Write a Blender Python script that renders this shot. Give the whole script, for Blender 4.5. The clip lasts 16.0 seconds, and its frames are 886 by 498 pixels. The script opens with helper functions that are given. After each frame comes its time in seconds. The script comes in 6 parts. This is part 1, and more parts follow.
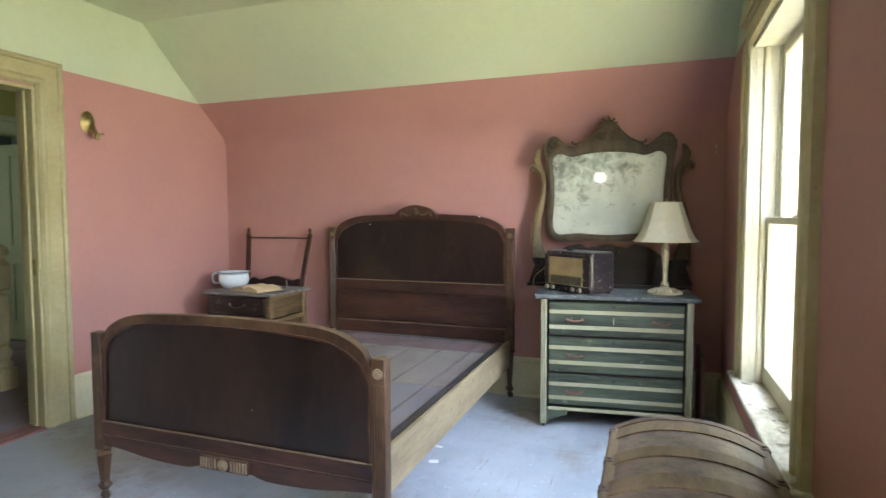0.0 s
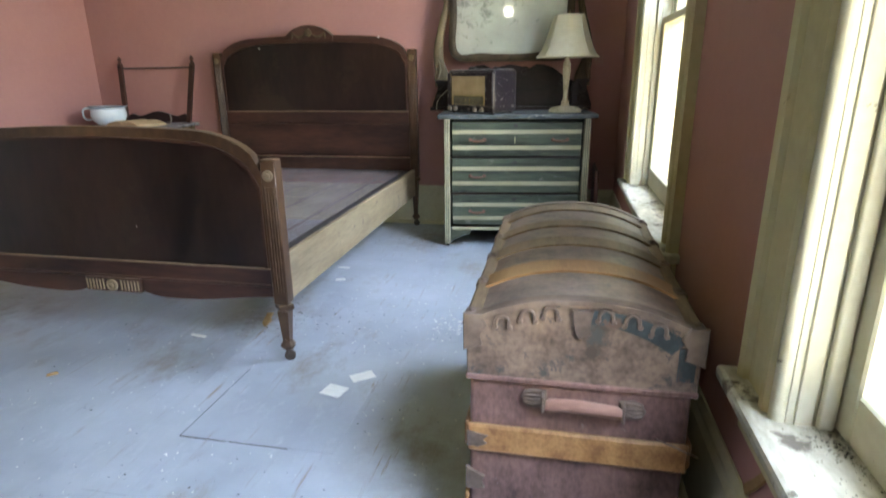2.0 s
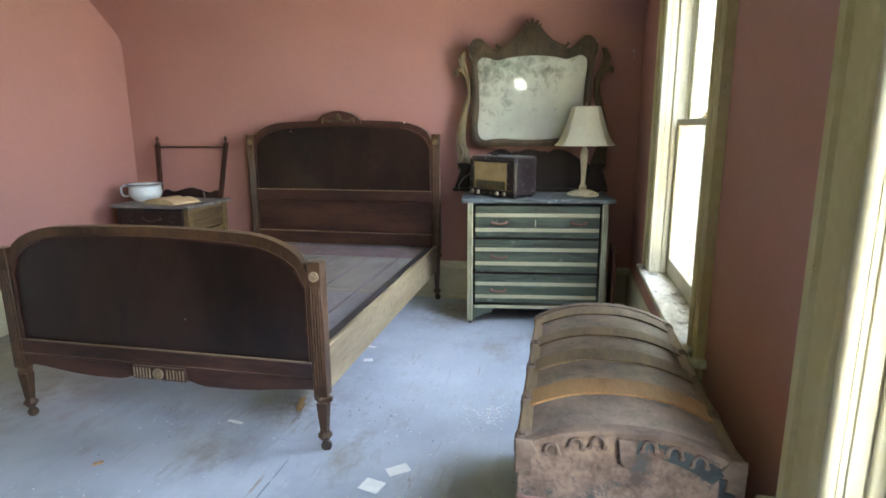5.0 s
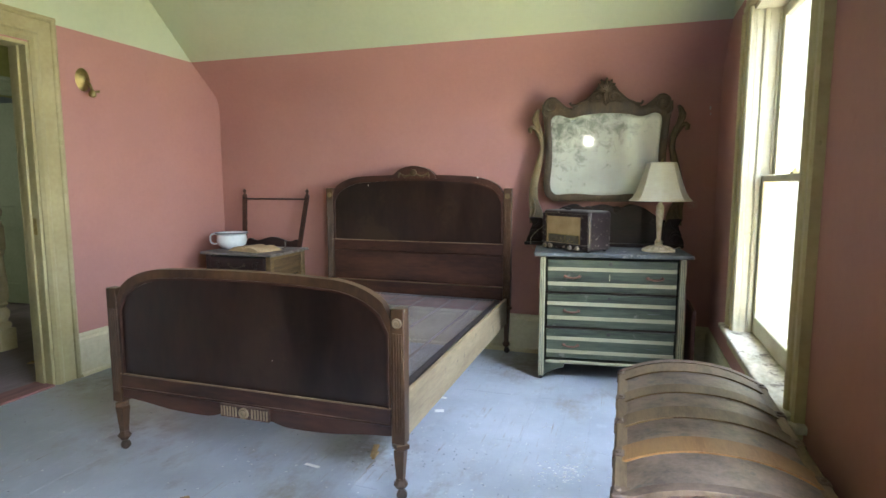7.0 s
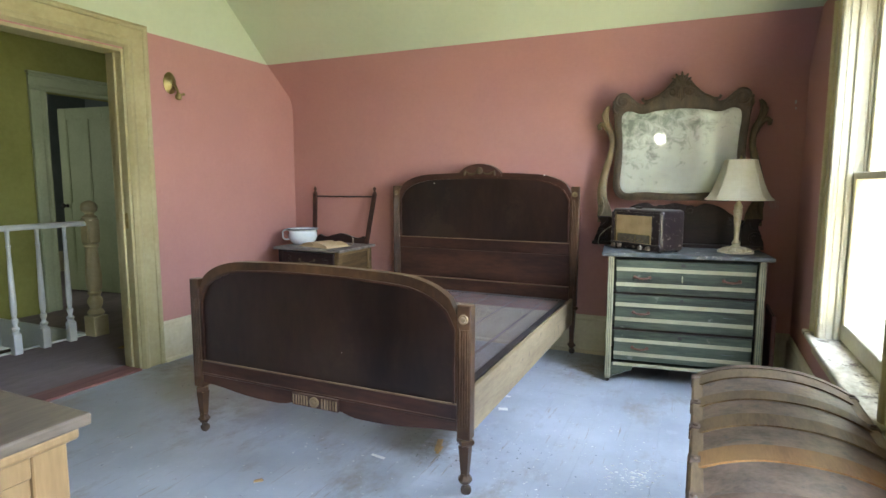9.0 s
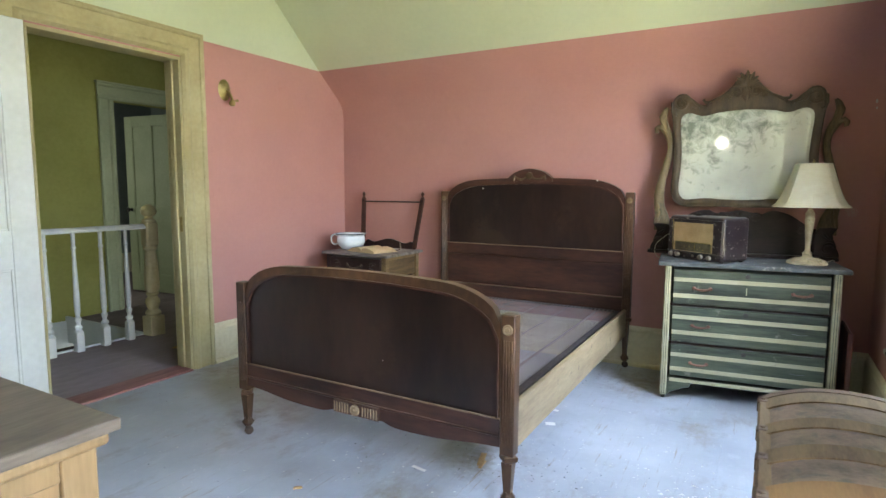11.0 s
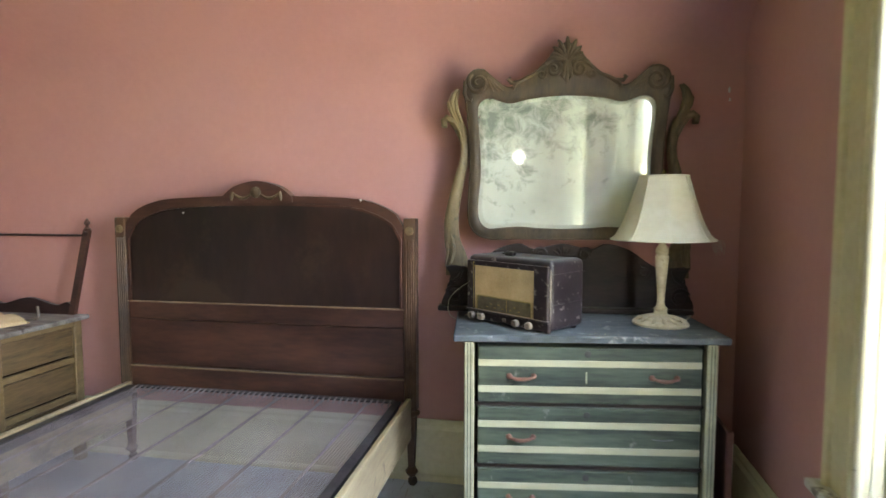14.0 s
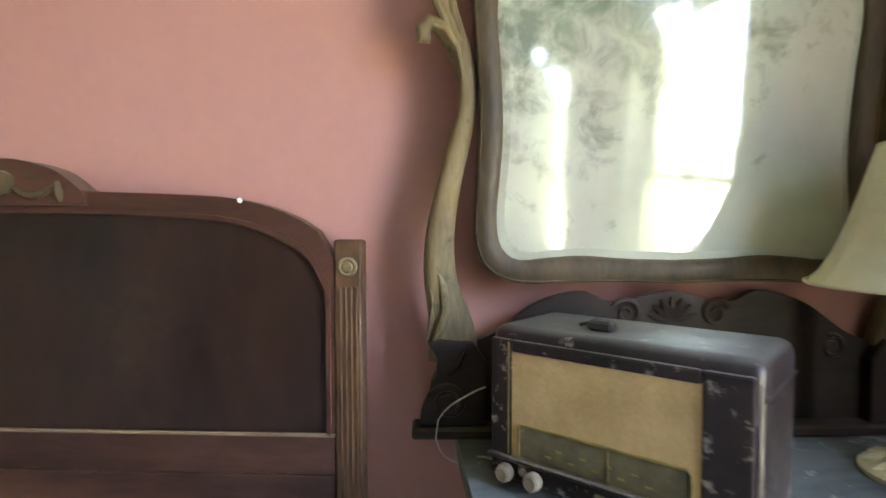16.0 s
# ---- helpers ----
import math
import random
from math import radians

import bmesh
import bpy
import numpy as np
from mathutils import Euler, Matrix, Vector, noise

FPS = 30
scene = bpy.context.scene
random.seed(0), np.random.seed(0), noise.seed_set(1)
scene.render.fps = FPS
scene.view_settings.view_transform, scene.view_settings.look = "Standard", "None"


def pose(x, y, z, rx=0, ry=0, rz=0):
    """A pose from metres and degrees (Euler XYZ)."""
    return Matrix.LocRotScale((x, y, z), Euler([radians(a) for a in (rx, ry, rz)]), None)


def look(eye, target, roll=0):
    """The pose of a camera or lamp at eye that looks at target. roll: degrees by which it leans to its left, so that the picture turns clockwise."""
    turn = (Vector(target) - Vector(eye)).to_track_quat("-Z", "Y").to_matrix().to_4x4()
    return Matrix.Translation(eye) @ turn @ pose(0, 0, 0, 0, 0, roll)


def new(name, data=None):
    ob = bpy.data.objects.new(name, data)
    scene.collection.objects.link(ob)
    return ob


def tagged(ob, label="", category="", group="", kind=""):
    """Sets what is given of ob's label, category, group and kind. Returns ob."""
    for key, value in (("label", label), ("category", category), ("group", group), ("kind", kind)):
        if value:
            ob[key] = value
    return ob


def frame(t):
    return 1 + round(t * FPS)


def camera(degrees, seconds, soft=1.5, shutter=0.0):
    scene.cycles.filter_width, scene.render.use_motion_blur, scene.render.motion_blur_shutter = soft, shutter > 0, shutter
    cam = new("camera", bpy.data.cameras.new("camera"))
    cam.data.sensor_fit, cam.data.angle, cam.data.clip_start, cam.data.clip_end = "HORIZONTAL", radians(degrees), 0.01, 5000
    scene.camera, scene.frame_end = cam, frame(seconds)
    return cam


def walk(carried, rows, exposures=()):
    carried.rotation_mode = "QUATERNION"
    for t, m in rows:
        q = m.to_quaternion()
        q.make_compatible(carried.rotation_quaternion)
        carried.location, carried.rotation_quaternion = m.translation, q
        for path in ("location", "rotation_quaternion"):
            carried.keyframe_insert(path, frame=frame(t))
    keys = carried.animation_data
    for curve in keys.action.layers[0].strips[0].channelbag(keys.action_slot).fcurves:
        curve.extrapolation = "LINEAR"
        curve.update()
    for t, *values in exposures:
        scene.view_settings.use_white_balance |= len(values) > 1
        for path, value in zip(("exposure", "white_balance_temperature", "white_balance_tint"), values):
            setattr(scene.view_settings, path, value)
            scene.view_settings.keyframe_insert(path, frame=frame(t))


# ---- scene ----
cam = camera(76.0, 16.0, shutter=0.4)
METRES, EYE, TILT, LEAN, TURN = 3.6, 1.5, 0.0, 0.0, 19.5
PATH = [
    (0, (1.174, 0.732, 1.276), (0.488, 2.607, 1.164), -0.1),
    (0.5, (1.21, 0.723, 1.259), (0.651, 2.64, 1.141), -0.3),
    (1, (1.242, 0.734, 1.194), (0.768, 2.671, 1.044), -0.4),
    (1.5, (1.236, 0.759, 1.105), (0.822, 2.688, 0.779), -0.6),
    (2, (1.232, 0.765, 1.039), (0.851, 2.638, 0.45), -0.7),
    (2.5, (1.229, 0.769, 1.008), (0.863, 2.589, 0.264), -0.7),
    (3, (1.24, 0.785, 1.028), (0.884, 2.559, 0.177), -0.8),
    (3.5, (1.229, 0.779, 1.121), (0.876, 2.553, 0.269), -0.7),
    (4, (1.191, 0.737, 1.179), (0.827, 2.553, 0.425), -0.6),
    (4.5, (1.162, 0.701, 1.228), (0.776, 2.575, 0.645), -0.4),
    (4.7, (1.155, 0.693, 1.242), (0.761, 2.586, 0.732), -0.4),
    (6.8, (1.075, 0.606, 1.24), (0.486, 2.504, 1.008), -0.1),
    (7, (1.072, 0.613, 1.236), (0.456, 2.502, 1.006), -0.0),
    (7.5, (1.072, 0.611, 1.233), (0.393, 2.477, 1.0), -0.1),
    (8, (1.067, 0.606, 1.229), (0.338, 2.454, 0.997), 0.0),
    (8.5, (1.061, 0.597, 1.232), (0.285, 2.425, 0.998), 0.0),
    (9, (1.054, 0.598, 1.227), (0.235, 2.408, 0.994), 0.1),
    (9.5, (1.044, 0.59, 1.222), (0.188, 2.382, 0.99), 0.2),
    (9.7, (1.039, 0.593, 1.214), (0.167, 2.378, 0.987), 0.2),
    (11.8, (1.064, 0.948, 1.238), (0.049, 2.657, 1.018), 0.1),
    (12, (1.087, 1.063, 1.279), (0.077, 2.773, 1.046), -0.2),
    (12.5, (1.104, 1.294, 1.317), (0.158, 3.041, 1.092), -0.2),
    (13, (1.033, 1.574, 1.326), (0.287, 3.42, 1.138), -0.1),
    (13.5, (0.987, 1.939, 1.237), (0.517, 3.877, 1.093), -0.1),
    (14, (0.837, 2.208, 1.248), (0.479, 4.17, 1.101), -0.0),
    (14.5, (0.637, 2.525, 1.318), (0.354, 4.502, 1.199), 0.1),
    (15, (0.575, 2.856, 1.25), (0.329, 4.839, 1.18), 0.2),
    (15.5, (0.594, 3.17, 1.247), (0.385, 5.158, 1.175), -0.2),
    (16, (0.505, 3.467, 1.231), (0.401, 5.463, 1.142), -0.1),
]
EXPOSURES = [(0.0, -0.14), (1.0, -0.27), (2.0, -0.40), (3.5, -0.46), (4.5, -0.38), (7.0, -0.25), (9.5, -0.16), (12.0, 0.02), (13.0, 0.05), (14.0, 0.09), (15.0, 0.17), (16.0, 0.18)]
walk(cam, [(t, look(eye, target, roll)) for t, eye, target, roll in PATH], EXPOSURES)

# ---- world, sun, window light ----
world = bpy.data.worlds.new("daylight")
scene.world = world
world.use_nodes = True
wn, wl = world.node_tree.nodes, world.node_tree.links
sky = wn.new("ShaderNodeTexSky")
sky.sky_type, sky.sun_disc = "NISHITA", False
sky.sun_elevation, sky.sun_rotation = radians(48), radians(250)
wl.new(sky.outputs["Color"], wn["Background"].inputs["Color"])
wn["Background"].inputs["Strength"].default_value = 0.15
sun = new("sun", bpy.data.lights.new("sun", "SUN"))
sun.data.energy, sun.data.angle, sun.data.color = 1.5, radians(10), (1.0, 0.95, 0.86)
sun.matrix_world = look((-6, -2, 8), (0, 0, 0))


def window_lamp(name, place, target, w, h, watts, colour, spread=180):
    lamp = new(name, bpy.data.lights.new(name, "AREA"))
    lamp.data.shape, lamp.data.size, lamp.data.size_y = "RECTANGLE", w, h
    lamp.data.energy, lamp.data.color, lamp.data.spread = watts, colour, radians(spread)
    lamp.matrix_world = look(place, target)
    return lamp


HX_ = -4.62
SKY, LAWN = (0.60, 0.735, 1.0), (1.0, 0.89, 0.55)
for y, share in ((3.20, 0.92), (1.13, 1.16)):
    window_lamp("sky_light", (2.10, y, 1.80), (1.32, y + 0.46, 0.90), 1.0, 1.1, 92 * share, SKY, 118)
    window_lamp("lawn_light", (2.12, y, 0.85), (1.2, y + 0.60, 1.46), 1.0, 0.9, 36 * share, LAWN, 118)
# the small bright lamp that the dresser mirror reflects
bulb = new("hand_lamp", bpy.data.lights.new("hand_lamp", "POINT"))
bulb.data.energy, bulb.data.shadow_soft_size, bulb.data.color = 3.5, 0.03, (1.0, 0.93, 0.84)
bulb.location = (1.10, 0.42, 1.30)
# unseen area lamp added inside the far room to brighten its door leaf
window_lamp("far_room_fill_light", (HX_ - 1.6, 2.85, 1.5), (HX_ - 0.6, 5.2, 1.1), 0.9, 1.3, 15, (0.95, 1.0, 0.85))
window_lamp("hall_window_light", (-3.5, -0.75, 1.5), (-3.7, 2.5, 1.1), 1.0, 1.4, 2.5, (1.0, 0.97, 0.66))

# ---- materials ----


def socket(node, key, value):
    node.inputs[key].default_value = value


def material(name, dark, light, rough=0.6, scale=3.0, grain=60.0, stretch=(1, 1, 1), bump=0.15, metal=0.0, spots=None, spot_scale=6.0, spot_at=0.62, rough_to=None, per_piece=0.0, dist=0.004, dust=None, spec=0.4, dust_most=0.95):
    """Two-scale colour variation, optional worn spots, optional dust on upward faces, grain bump."""
    m = bpy.data.materials.new(name)
    m.use_nodes = True
    n, l = m.node_tree.nodes, m.node_tree.links
    b = n["Principled BSDF"]
    socket(b, "Metallic", metal)
    socket(b, "Specular IOR Level", spec)
    tc, mp = n.new("ShaderNodeTexCoord"), n.new("ShaderNodeMapping")
    socket(mp, "Scale", stretch)
    l.new(tc.outputs["Object"], mp.inputs["Vector"])
    big, fine = n.new("ShaderNodeTexNoise"), n.new("ShaderNodeTexNoise")
    socket(big, "Scale", scale), socket(big, "Detail", 5.0), socket(big, "Roughness", 0.6)
    socket(fine, "Scale", grain), socket(fine, "Detail", 3.0)
    l.new(mp.outputs["Vector"], big.inputs["Vector"])
    l.new(mp.outputs["Vector"], fine.inputs["Vector"])
    add = n.new("ShaderNodeMath")
    add.operation = "MULTIPLY_ADD"
    socket(add, 1, 0.35)
    l.new(fine.outputs["Fac"], add.inputs[0])
    l.new(big.outputs["Fac"], add.inputs[2])
    value = add.outputs[0]
    if per_piece:
        info, pm = n.new("ShaderNodeObjectInfo"), n.new("ShaderNodeMath")
        pm.operation = "MULTIPLY_ADD"
        socket(pm, 1, per_piece)
        l.new(info.outputs["Random"], pm.inputs[0])
        l.new(value, pm.inputs[2])
        value = pm.outputs[0]
    ramp = n.new("ShaderNodeMapRange")
    socket(ramp, "From Min", 0.51), socket(ramp, "From Max", 0.83 + per_piece)
    l.new(value, ramp.inputs["Value"])
    mix = n.new("ShaderNodeMix")
    mix.data_type = "RGBA"
    socket(mix, 6, (*dark, 1)), socket(mix, 7, (*light, 1))
    l.new(ramp.outputs["Result"], mix.inputs["Factor"])
    colour = mix.outputs[2]
    if spots:
        sp, edge = n.new("ShaderNodeTexNoise"), n.new("ShaderNodeMapRange")
        socket(sp, "Scale", spot_scale), socket(sp, "Detail", 8.0), socket(sp, "Roughness", 0.7)
        l.new(tc.outputs["Object"], sp.inputs["Vector"])
        socket(edge, "From Min", spot_at), socket(edge, "From Max", spot_at + 0.06)
        l.new(sp.outputs["Fac"], edge.inputs["Value"])
        m2 = n.new("ShaderNodeMix")
        m2.data_type = "RGBA"
        socket(m2, 7, (*spots, 1))
        l.new(edge.outputs["Result"], m2.inputs["Factor"])
        l.new(colour, m2.inputs[6])
        colour = m2.outputs[2]
    if dust:
        geo, sep, up = n.new("ShaderNodeNewGeometry"), n.new("ShaderNodeSeparateXYZ"), n.new("ShaderNodeMapRange")
        l.new(geo.outputs["Normal"], sep.inputs[0])
        socket(up, "From Min", 0.55), socket(up, "From Max", 0.95)
        l.new(sep.outputs["Z"], up.inputs["Value"])
        patch = n.new("ShaderNodeMath")
        patch.operation = "MULTIPLY"
        l.new(up.outputs["Result"], patch.inputs[0])
        dr = n.new("ShaderNodeMapRange")
        socket(dr, "From Min", 0.30), socket(dr, "From Max", 0.60), socket(dr, "To Min", 0.3 * dust_most), socket(dr, "To Max", dust_most)
        l.new(big.outputs["Fac"], dr.inputs["Value"])
        l.new(dr.outputs["Result"], patch.inputs[1])
        m3 = n.new("ShaderNodeMix")
        m3.data_type = "RGBA"
        socket(m3, 7, (*dust, 1))
        l.new(patch.outputs[0], m3.inputs["Factor"])
        l.new(colour, m3.inputs[6])
        colour = m3.outputs[2]
    l.new(colour, b.inputs["Base Color"])
    rr = n.new("ShaderNodeMapRange")
    socket(rr, "To Min", rough), socket(rr, "To Max", rough_to if rough_to is not None else min(1.0, rough + 0.18))
    l.new(big.outputs["Fac"], rr.inputs["Value"])
    l.new(rr.outputs["Result"], b.inputs["Roughness"])
    bp = n.new("ShaderNodeBump")
    socket(bp, "Strength", bump), socket(bp, "Distance", dist)
    l.new(value, bp.inputs["Height"])
    l.new(bp.outputs["Normal"], b.inputs["Normal"])
    return m


PINK = material("pink_wall_paint", (0.388, 0.195, 0.171), (0.422, 0.216, 0.188), 0.62, 1.2, 38, bump=0.06, spots=(0.372, 0.176, 0.154), spot_scale=2.2, spot_at=0.67)
MINT = material("pale_green_ceiling_paint", (0.458, 0.520, 0.368), (0.506, 0.566, 0.402), 0.75, 1.0, 30, bump=0.08, spots=(0.44, 0.49, 0.345), spot_scale=3.0, spot_at=0.69)
CREAM = material("cream_trim_paint", (0.43, 0.37, 0.20), (0.52, 0.465, 0.27), 0.42, 2.5, 40, bump=0.12, spots=(0.27, 0.22, 0.12), spot_scale=13, spot_at=0.66)
DOORCREAM = material("yellowed_door_casing_paint", (0.315, 0.275, 0.138), (0.395, 0.352, 0.195), 0.42, 2.5, 40, bump=0.12, spots=(0.18, 0.145, 0.07), spot_scale=9, spot_at=0.70)
SILLPAINT = material("chipped_window_paint", (0.46, 0.42, 0.29), (0.58, 0.55, 0.41), 0.45, 3, 50, bump=0.25, spots=(0.13, 0.10, 0.07), spot_scale=14, spot_at=0.645)
BASEPAINT = material("pale_baseboard_paint", (0.53, 0.485, 0.325), (0.64, 0.595, 0.425), 0.45, 2.5, 40, bump=0.12, spots=(0.33, 0.28, 0.17), spot_scale=11, spot_at=0.67)


def floor_paint():
    """Blue-grey paint laid over the whole floor: cloudy wear, scuffs along the boards, brown dirt, brown patches at set
    places, paint specks.
    """
    m = bpy.data.materials.new("blue_grey_floor_paint")
    m.use_nodes = True
    n, l = m.node_tree.nodes, m.node_tree.links
    b = n["Principled BSDF"]
    geo = n.new("ShaderNodeNewGeometry")

    def noise(scale, detail, rough, stretch=(1, 1, 1), shift=0.0):
        mp, t = n.new("ShaderNodeMapping"), n.new("ShaderNodeTexNoise")
        socket(mp, "Scale", stretch), socket(mp, "Location", (shift, shift * 0.7, 0))
        socket(t, "Scale", scale), socket(t, "Detail", detail), socket(t, "Roughness", rough)
        l.new(geo.outputs["Position"], mp.inputs["Vector"])
        l.new(mp.outputs["Vector"], t.inputs["Vector"])
        return t.outputs["Fac"]

    def ranged(v, lo, hi, to0=0.0, to1=1.0):
        r = n.new("ShaderNodeMapRange")
        socket(r, "From Min", lo), socket(r, "From Max", hi), socket(r, "To Min", to0), socket(r, "To Max", to1)
        l.new(v, r.inputs["Value"])
        return r.outputs["Result"]

    def maths(op, a, c):
        k = n.new("ShaderNodeMath")
        k.operation = op
        l.new(a, k.inputs[0])
        if isinstance(c, float):
            socket(k, 1, c)
        else:
            l.new(c, k.inputs[1])
        return k.outputs[0]

    def layer(below, rgb, fac):
        x = n.new("ShaderNodeMix")
        x.data_type = "RGBA"
        socket(x, 7, (*rgb, 1))
        l.new(fac, x.inputs["Factor"])
        if isinstance(below, tuple):
            socket(x, 6, (*below, 1))
        else:
            l.new(below, x.inputs[6])
        return x.outputs[2]
    cloud = noise(1.7, 6.0, 0.6)
    c = layer((0.268, 0.294, 0.338), (0.390, 0.424, 0.480), ranged(cloud, 0.34, 0.66))
    c = layer(c, (0.43, 0.46, 0.51), ranged(noise(16, 6.0, 0.7, (1, 0.5, 1), 3.0), 0.56, 0.72, 0, 0.5))
    c = layer(c, (0.215, 0.195, 0.155), ranged(noise(2.3, 10.0, 0.72, (1.3, 0.7, 1), 7.0), 0.55, 0.69, 0, 0.80))
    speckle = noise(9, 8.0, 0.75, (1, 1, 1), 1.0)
    # speckled brown patches at set floor spots, each fading outwards from its middle
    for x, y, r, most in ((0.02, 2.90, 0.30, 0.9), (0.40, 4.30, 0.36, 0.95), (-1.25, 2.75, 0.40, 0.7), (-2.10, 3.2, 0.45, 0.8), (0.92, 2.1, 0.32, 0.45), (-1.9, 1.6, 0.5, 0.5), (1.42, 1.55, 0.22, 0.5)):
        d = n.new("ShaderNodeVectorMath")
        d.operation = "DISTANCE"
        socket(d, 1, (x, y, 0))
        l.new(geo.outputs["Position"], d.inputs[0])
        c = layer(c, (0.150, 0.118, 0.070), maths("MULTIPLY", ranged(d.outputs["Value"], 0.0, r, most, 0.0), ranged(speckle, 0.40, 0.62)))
    c = layer(c, (0.235, 0.175, 0.105), maths("MULTIPLY", ranged(noise(3.0, 8.0, 0.7, (14, 0.9, 1), 11.0), 0.60, 0.67, 0, 0.85), ranged(cloud, 0.38, 0.56)))
    c = layer(c, (0.12, 0.105, 0.085), ranged(noise(30, 3.0, 0.6, (1, 0.7, 1), 5.0), 0.735, 0.765, 0, 0.7))
    c = layer(c, (0.62, 0.64, 0.64), ranged(noise(24, 3.0, 0.6, (1, 0.8, 1), 17.0), 0.775, 0.80, 0, 0.8))
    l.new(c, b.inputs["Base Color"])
    l.new(ranged(cloud, 0.3, 0.7, 0.36, 0.60), b.inputs["Roughness"])
    socket(b, "Specular IOR Level", 0.4)
    bp = n.new("ShaderNodeBump")
    socket(bp, "Strength", 0.12), socket(bp, "Distance", 0.004)
    l.new(maths("ADD", noise(26, 4.0, 0.6, (1, 0.5, 1)), speckle), bp.inputs["Height"])
    l.new(bp.outputs["Normal"], b.inputs["Normal"])
    return m


FLOORP = floor_paint()
SILLDIRTY = material("grimy_window_sill_paint", (0.30, 0.275, 0.205), (0.64, 0.605, 0.50), 0.55, 7, 40, (1.5, 0.6, 1), 0.3, spots=(0.13, 0.11, 0.085), spot_scale=11, spot_at=0.56)
CASTER = material("rusty_wooden_caster", (0.035, 0.024, 0.018), (0.095, 0.068, 0.05), 0.5, 20, 60, bump=0.3)
BLUETIN = material("blue_black_tin", (0.020, 0.027, 0.030), (0.055, 0.068, 0.074), 0.42, 14, 50, bump=0.3, metal=0.3, spots=(0.11, 0.07, 0.055), spot_scale=22, spot_at=0.53)
HALLF = material("bare_hall_boards", (0.165, 0.128, 0.136), (0.290, 0.238, 0.248), 0.75, 2.5, 30, (1, 0.3, 1), 0.3, spots=(0.34, 0.31, 0.31), spot_scale=5, spot_at=0.66, per_piece=0.1)
REDSTEP = material("red_worn_threshold", (0.15, 0.06, 0.055), (0.26, 0.13, 0.12), 0.6, 6, 40, (4, 0.4, 1), 0.3)
HALLWALL = material("yellow_green_hall_paint", (0.235, 0.240, 0.062), (0.305, 0.308, 0.092), 0.7, 1.3, 30, bump=0.12)
BLUEWALL = material("slate_blue_room_paint", (0.17, 0.20, 0.20), (0.22, 0.25, 0.25), 0.75, 1.2, 30, bump=0.1)
WHITEP = material("white_door_paint", (0.50, 0.53, 0.51), (0.60, 0.63, 0.61), 0.4, 2, 40, bump=0.1, spots=(0.5, 0.5, 0.45), spot_scale=7, spot_at=0.72)
GREENDOOR = material("grey_green_door_paint", (0.30, 0.345, 0.215), (0.38, 0.42, 0.275), 0.45, 2, 40, bump=0.1)
PLASTER = material("outer_wall_boards", (0.4, 0.4, 0.38), (0.5, 0.5, 0.47), 0.8, 2, 30)
LAWNM = material("rough_lawn", (0.05, 0.09, 0.02), (0.11, 0.15, 0.04), 0.9, 0.8, 20, bump=0.5)
WALNUT = material("dark_walnut_veneer", (0.0056, 0.0029, 0.0026), (0.027, 0.0125, 0.0086), 0.22, 1.3, 14, (2.2, 2.2, 0.8), 0.03, rough_to=0.46, spec=0.5, spots=(0.030, 0.0165, 0.0102), spot_scale=1.7, spot_at=0.56)
WALNUTF = material("brown_walnut_moulding", (0.030, 0.0148, 0.0073), (0.092, 0.047, 0.0225), 0.36, 3, 40, (1, 1, 0.5), 0.1, dust=(0.16, 0.112, 0.060))
WALNUTR = material("red_brown_walnut_rail", (0.019, 0.0078, 0.0057), (0.066, 0.0270, 0.0173), 0.32, 2.2, 22, (0.6, 3, 3), 0.06, dust=(0.14, 0.10, 0.075), spec=0.45)
RAILW = material("dusty_tan_side_rail", (0.17, 0.128, 0.076), (0.29, 0.232, 0.145), 0.45, 2.5, 30, (3, 0.5, 3), 0.12, spots=(0.15, 0.115, 0.075), spot_scale=4, spot_at=0.60)
ORNAM = material("gilt_fluted_ornament", (0.135, 0.095, 0.056), (0.225, 0.168, 0.104), 0.45, 8, 60, bump=0.2)
STEEL = material("dull_spring_steel", (0.150, 0.122, 0.124), (0.270, 0.222, 0.222), 0.45, 6, 60, bump=0.1, metal=0.3)
STEELD = material("dark_spring_frame", (0.045, 0.04, 0.042), (0.11, 0.10, 0.10), 0.45, 6, 60, bump=0.1, metal=0.7)
GREEN = material("weathered_green_dresser_paint", (0.016, 0.021, 0.014), (0.070, 0.085, 0.056), 0.5, 3.0, 24, (0.5, 1, 4), 0.25, spots=(0.12, 0.125, 0.10), spot_scale=9, spot_at=0.62, per_piece=0.1)
GREENTOP = material("dusty_slate_dresser_top", (0.046, 0.054, 0.055), (0.122, 0.134, 0.138), 0.6, 5, 40, (0.5, 1, 1), 0.2, spots=(0.25, 0.25, 0.24), spot_scale=13, spot_at=0.58)
STRIPE = material("cream_stripe_paint", (0.26, 0.245, 0.155), (0.35, 0.33, 0.22), 0.5, 5, 40, (0.4, 1, 2), 0.15, spots=(0.17, 0.165, 0.10), spot_scale=12, spot_at=0.63)
COPPER = material("red_copper_pull", (0.105, 0.052, 0.038), (0.19, 0.098, 0.070), 0.45, 9, 60, bump=0.15, metal=0.5)
OAK = material("dusty_oak_carving", (0.030, 0.0200, 0.0102), (0.088, 0.060, 0.030), 0.42, 4, 45, (3, 3, 0.6), 0.25, spots=(0.052, 0.047, 0.025), spot_scale=8, spot_at=0.61, dust=(0.12, 0.10, 0.07), dust_most=0.6)
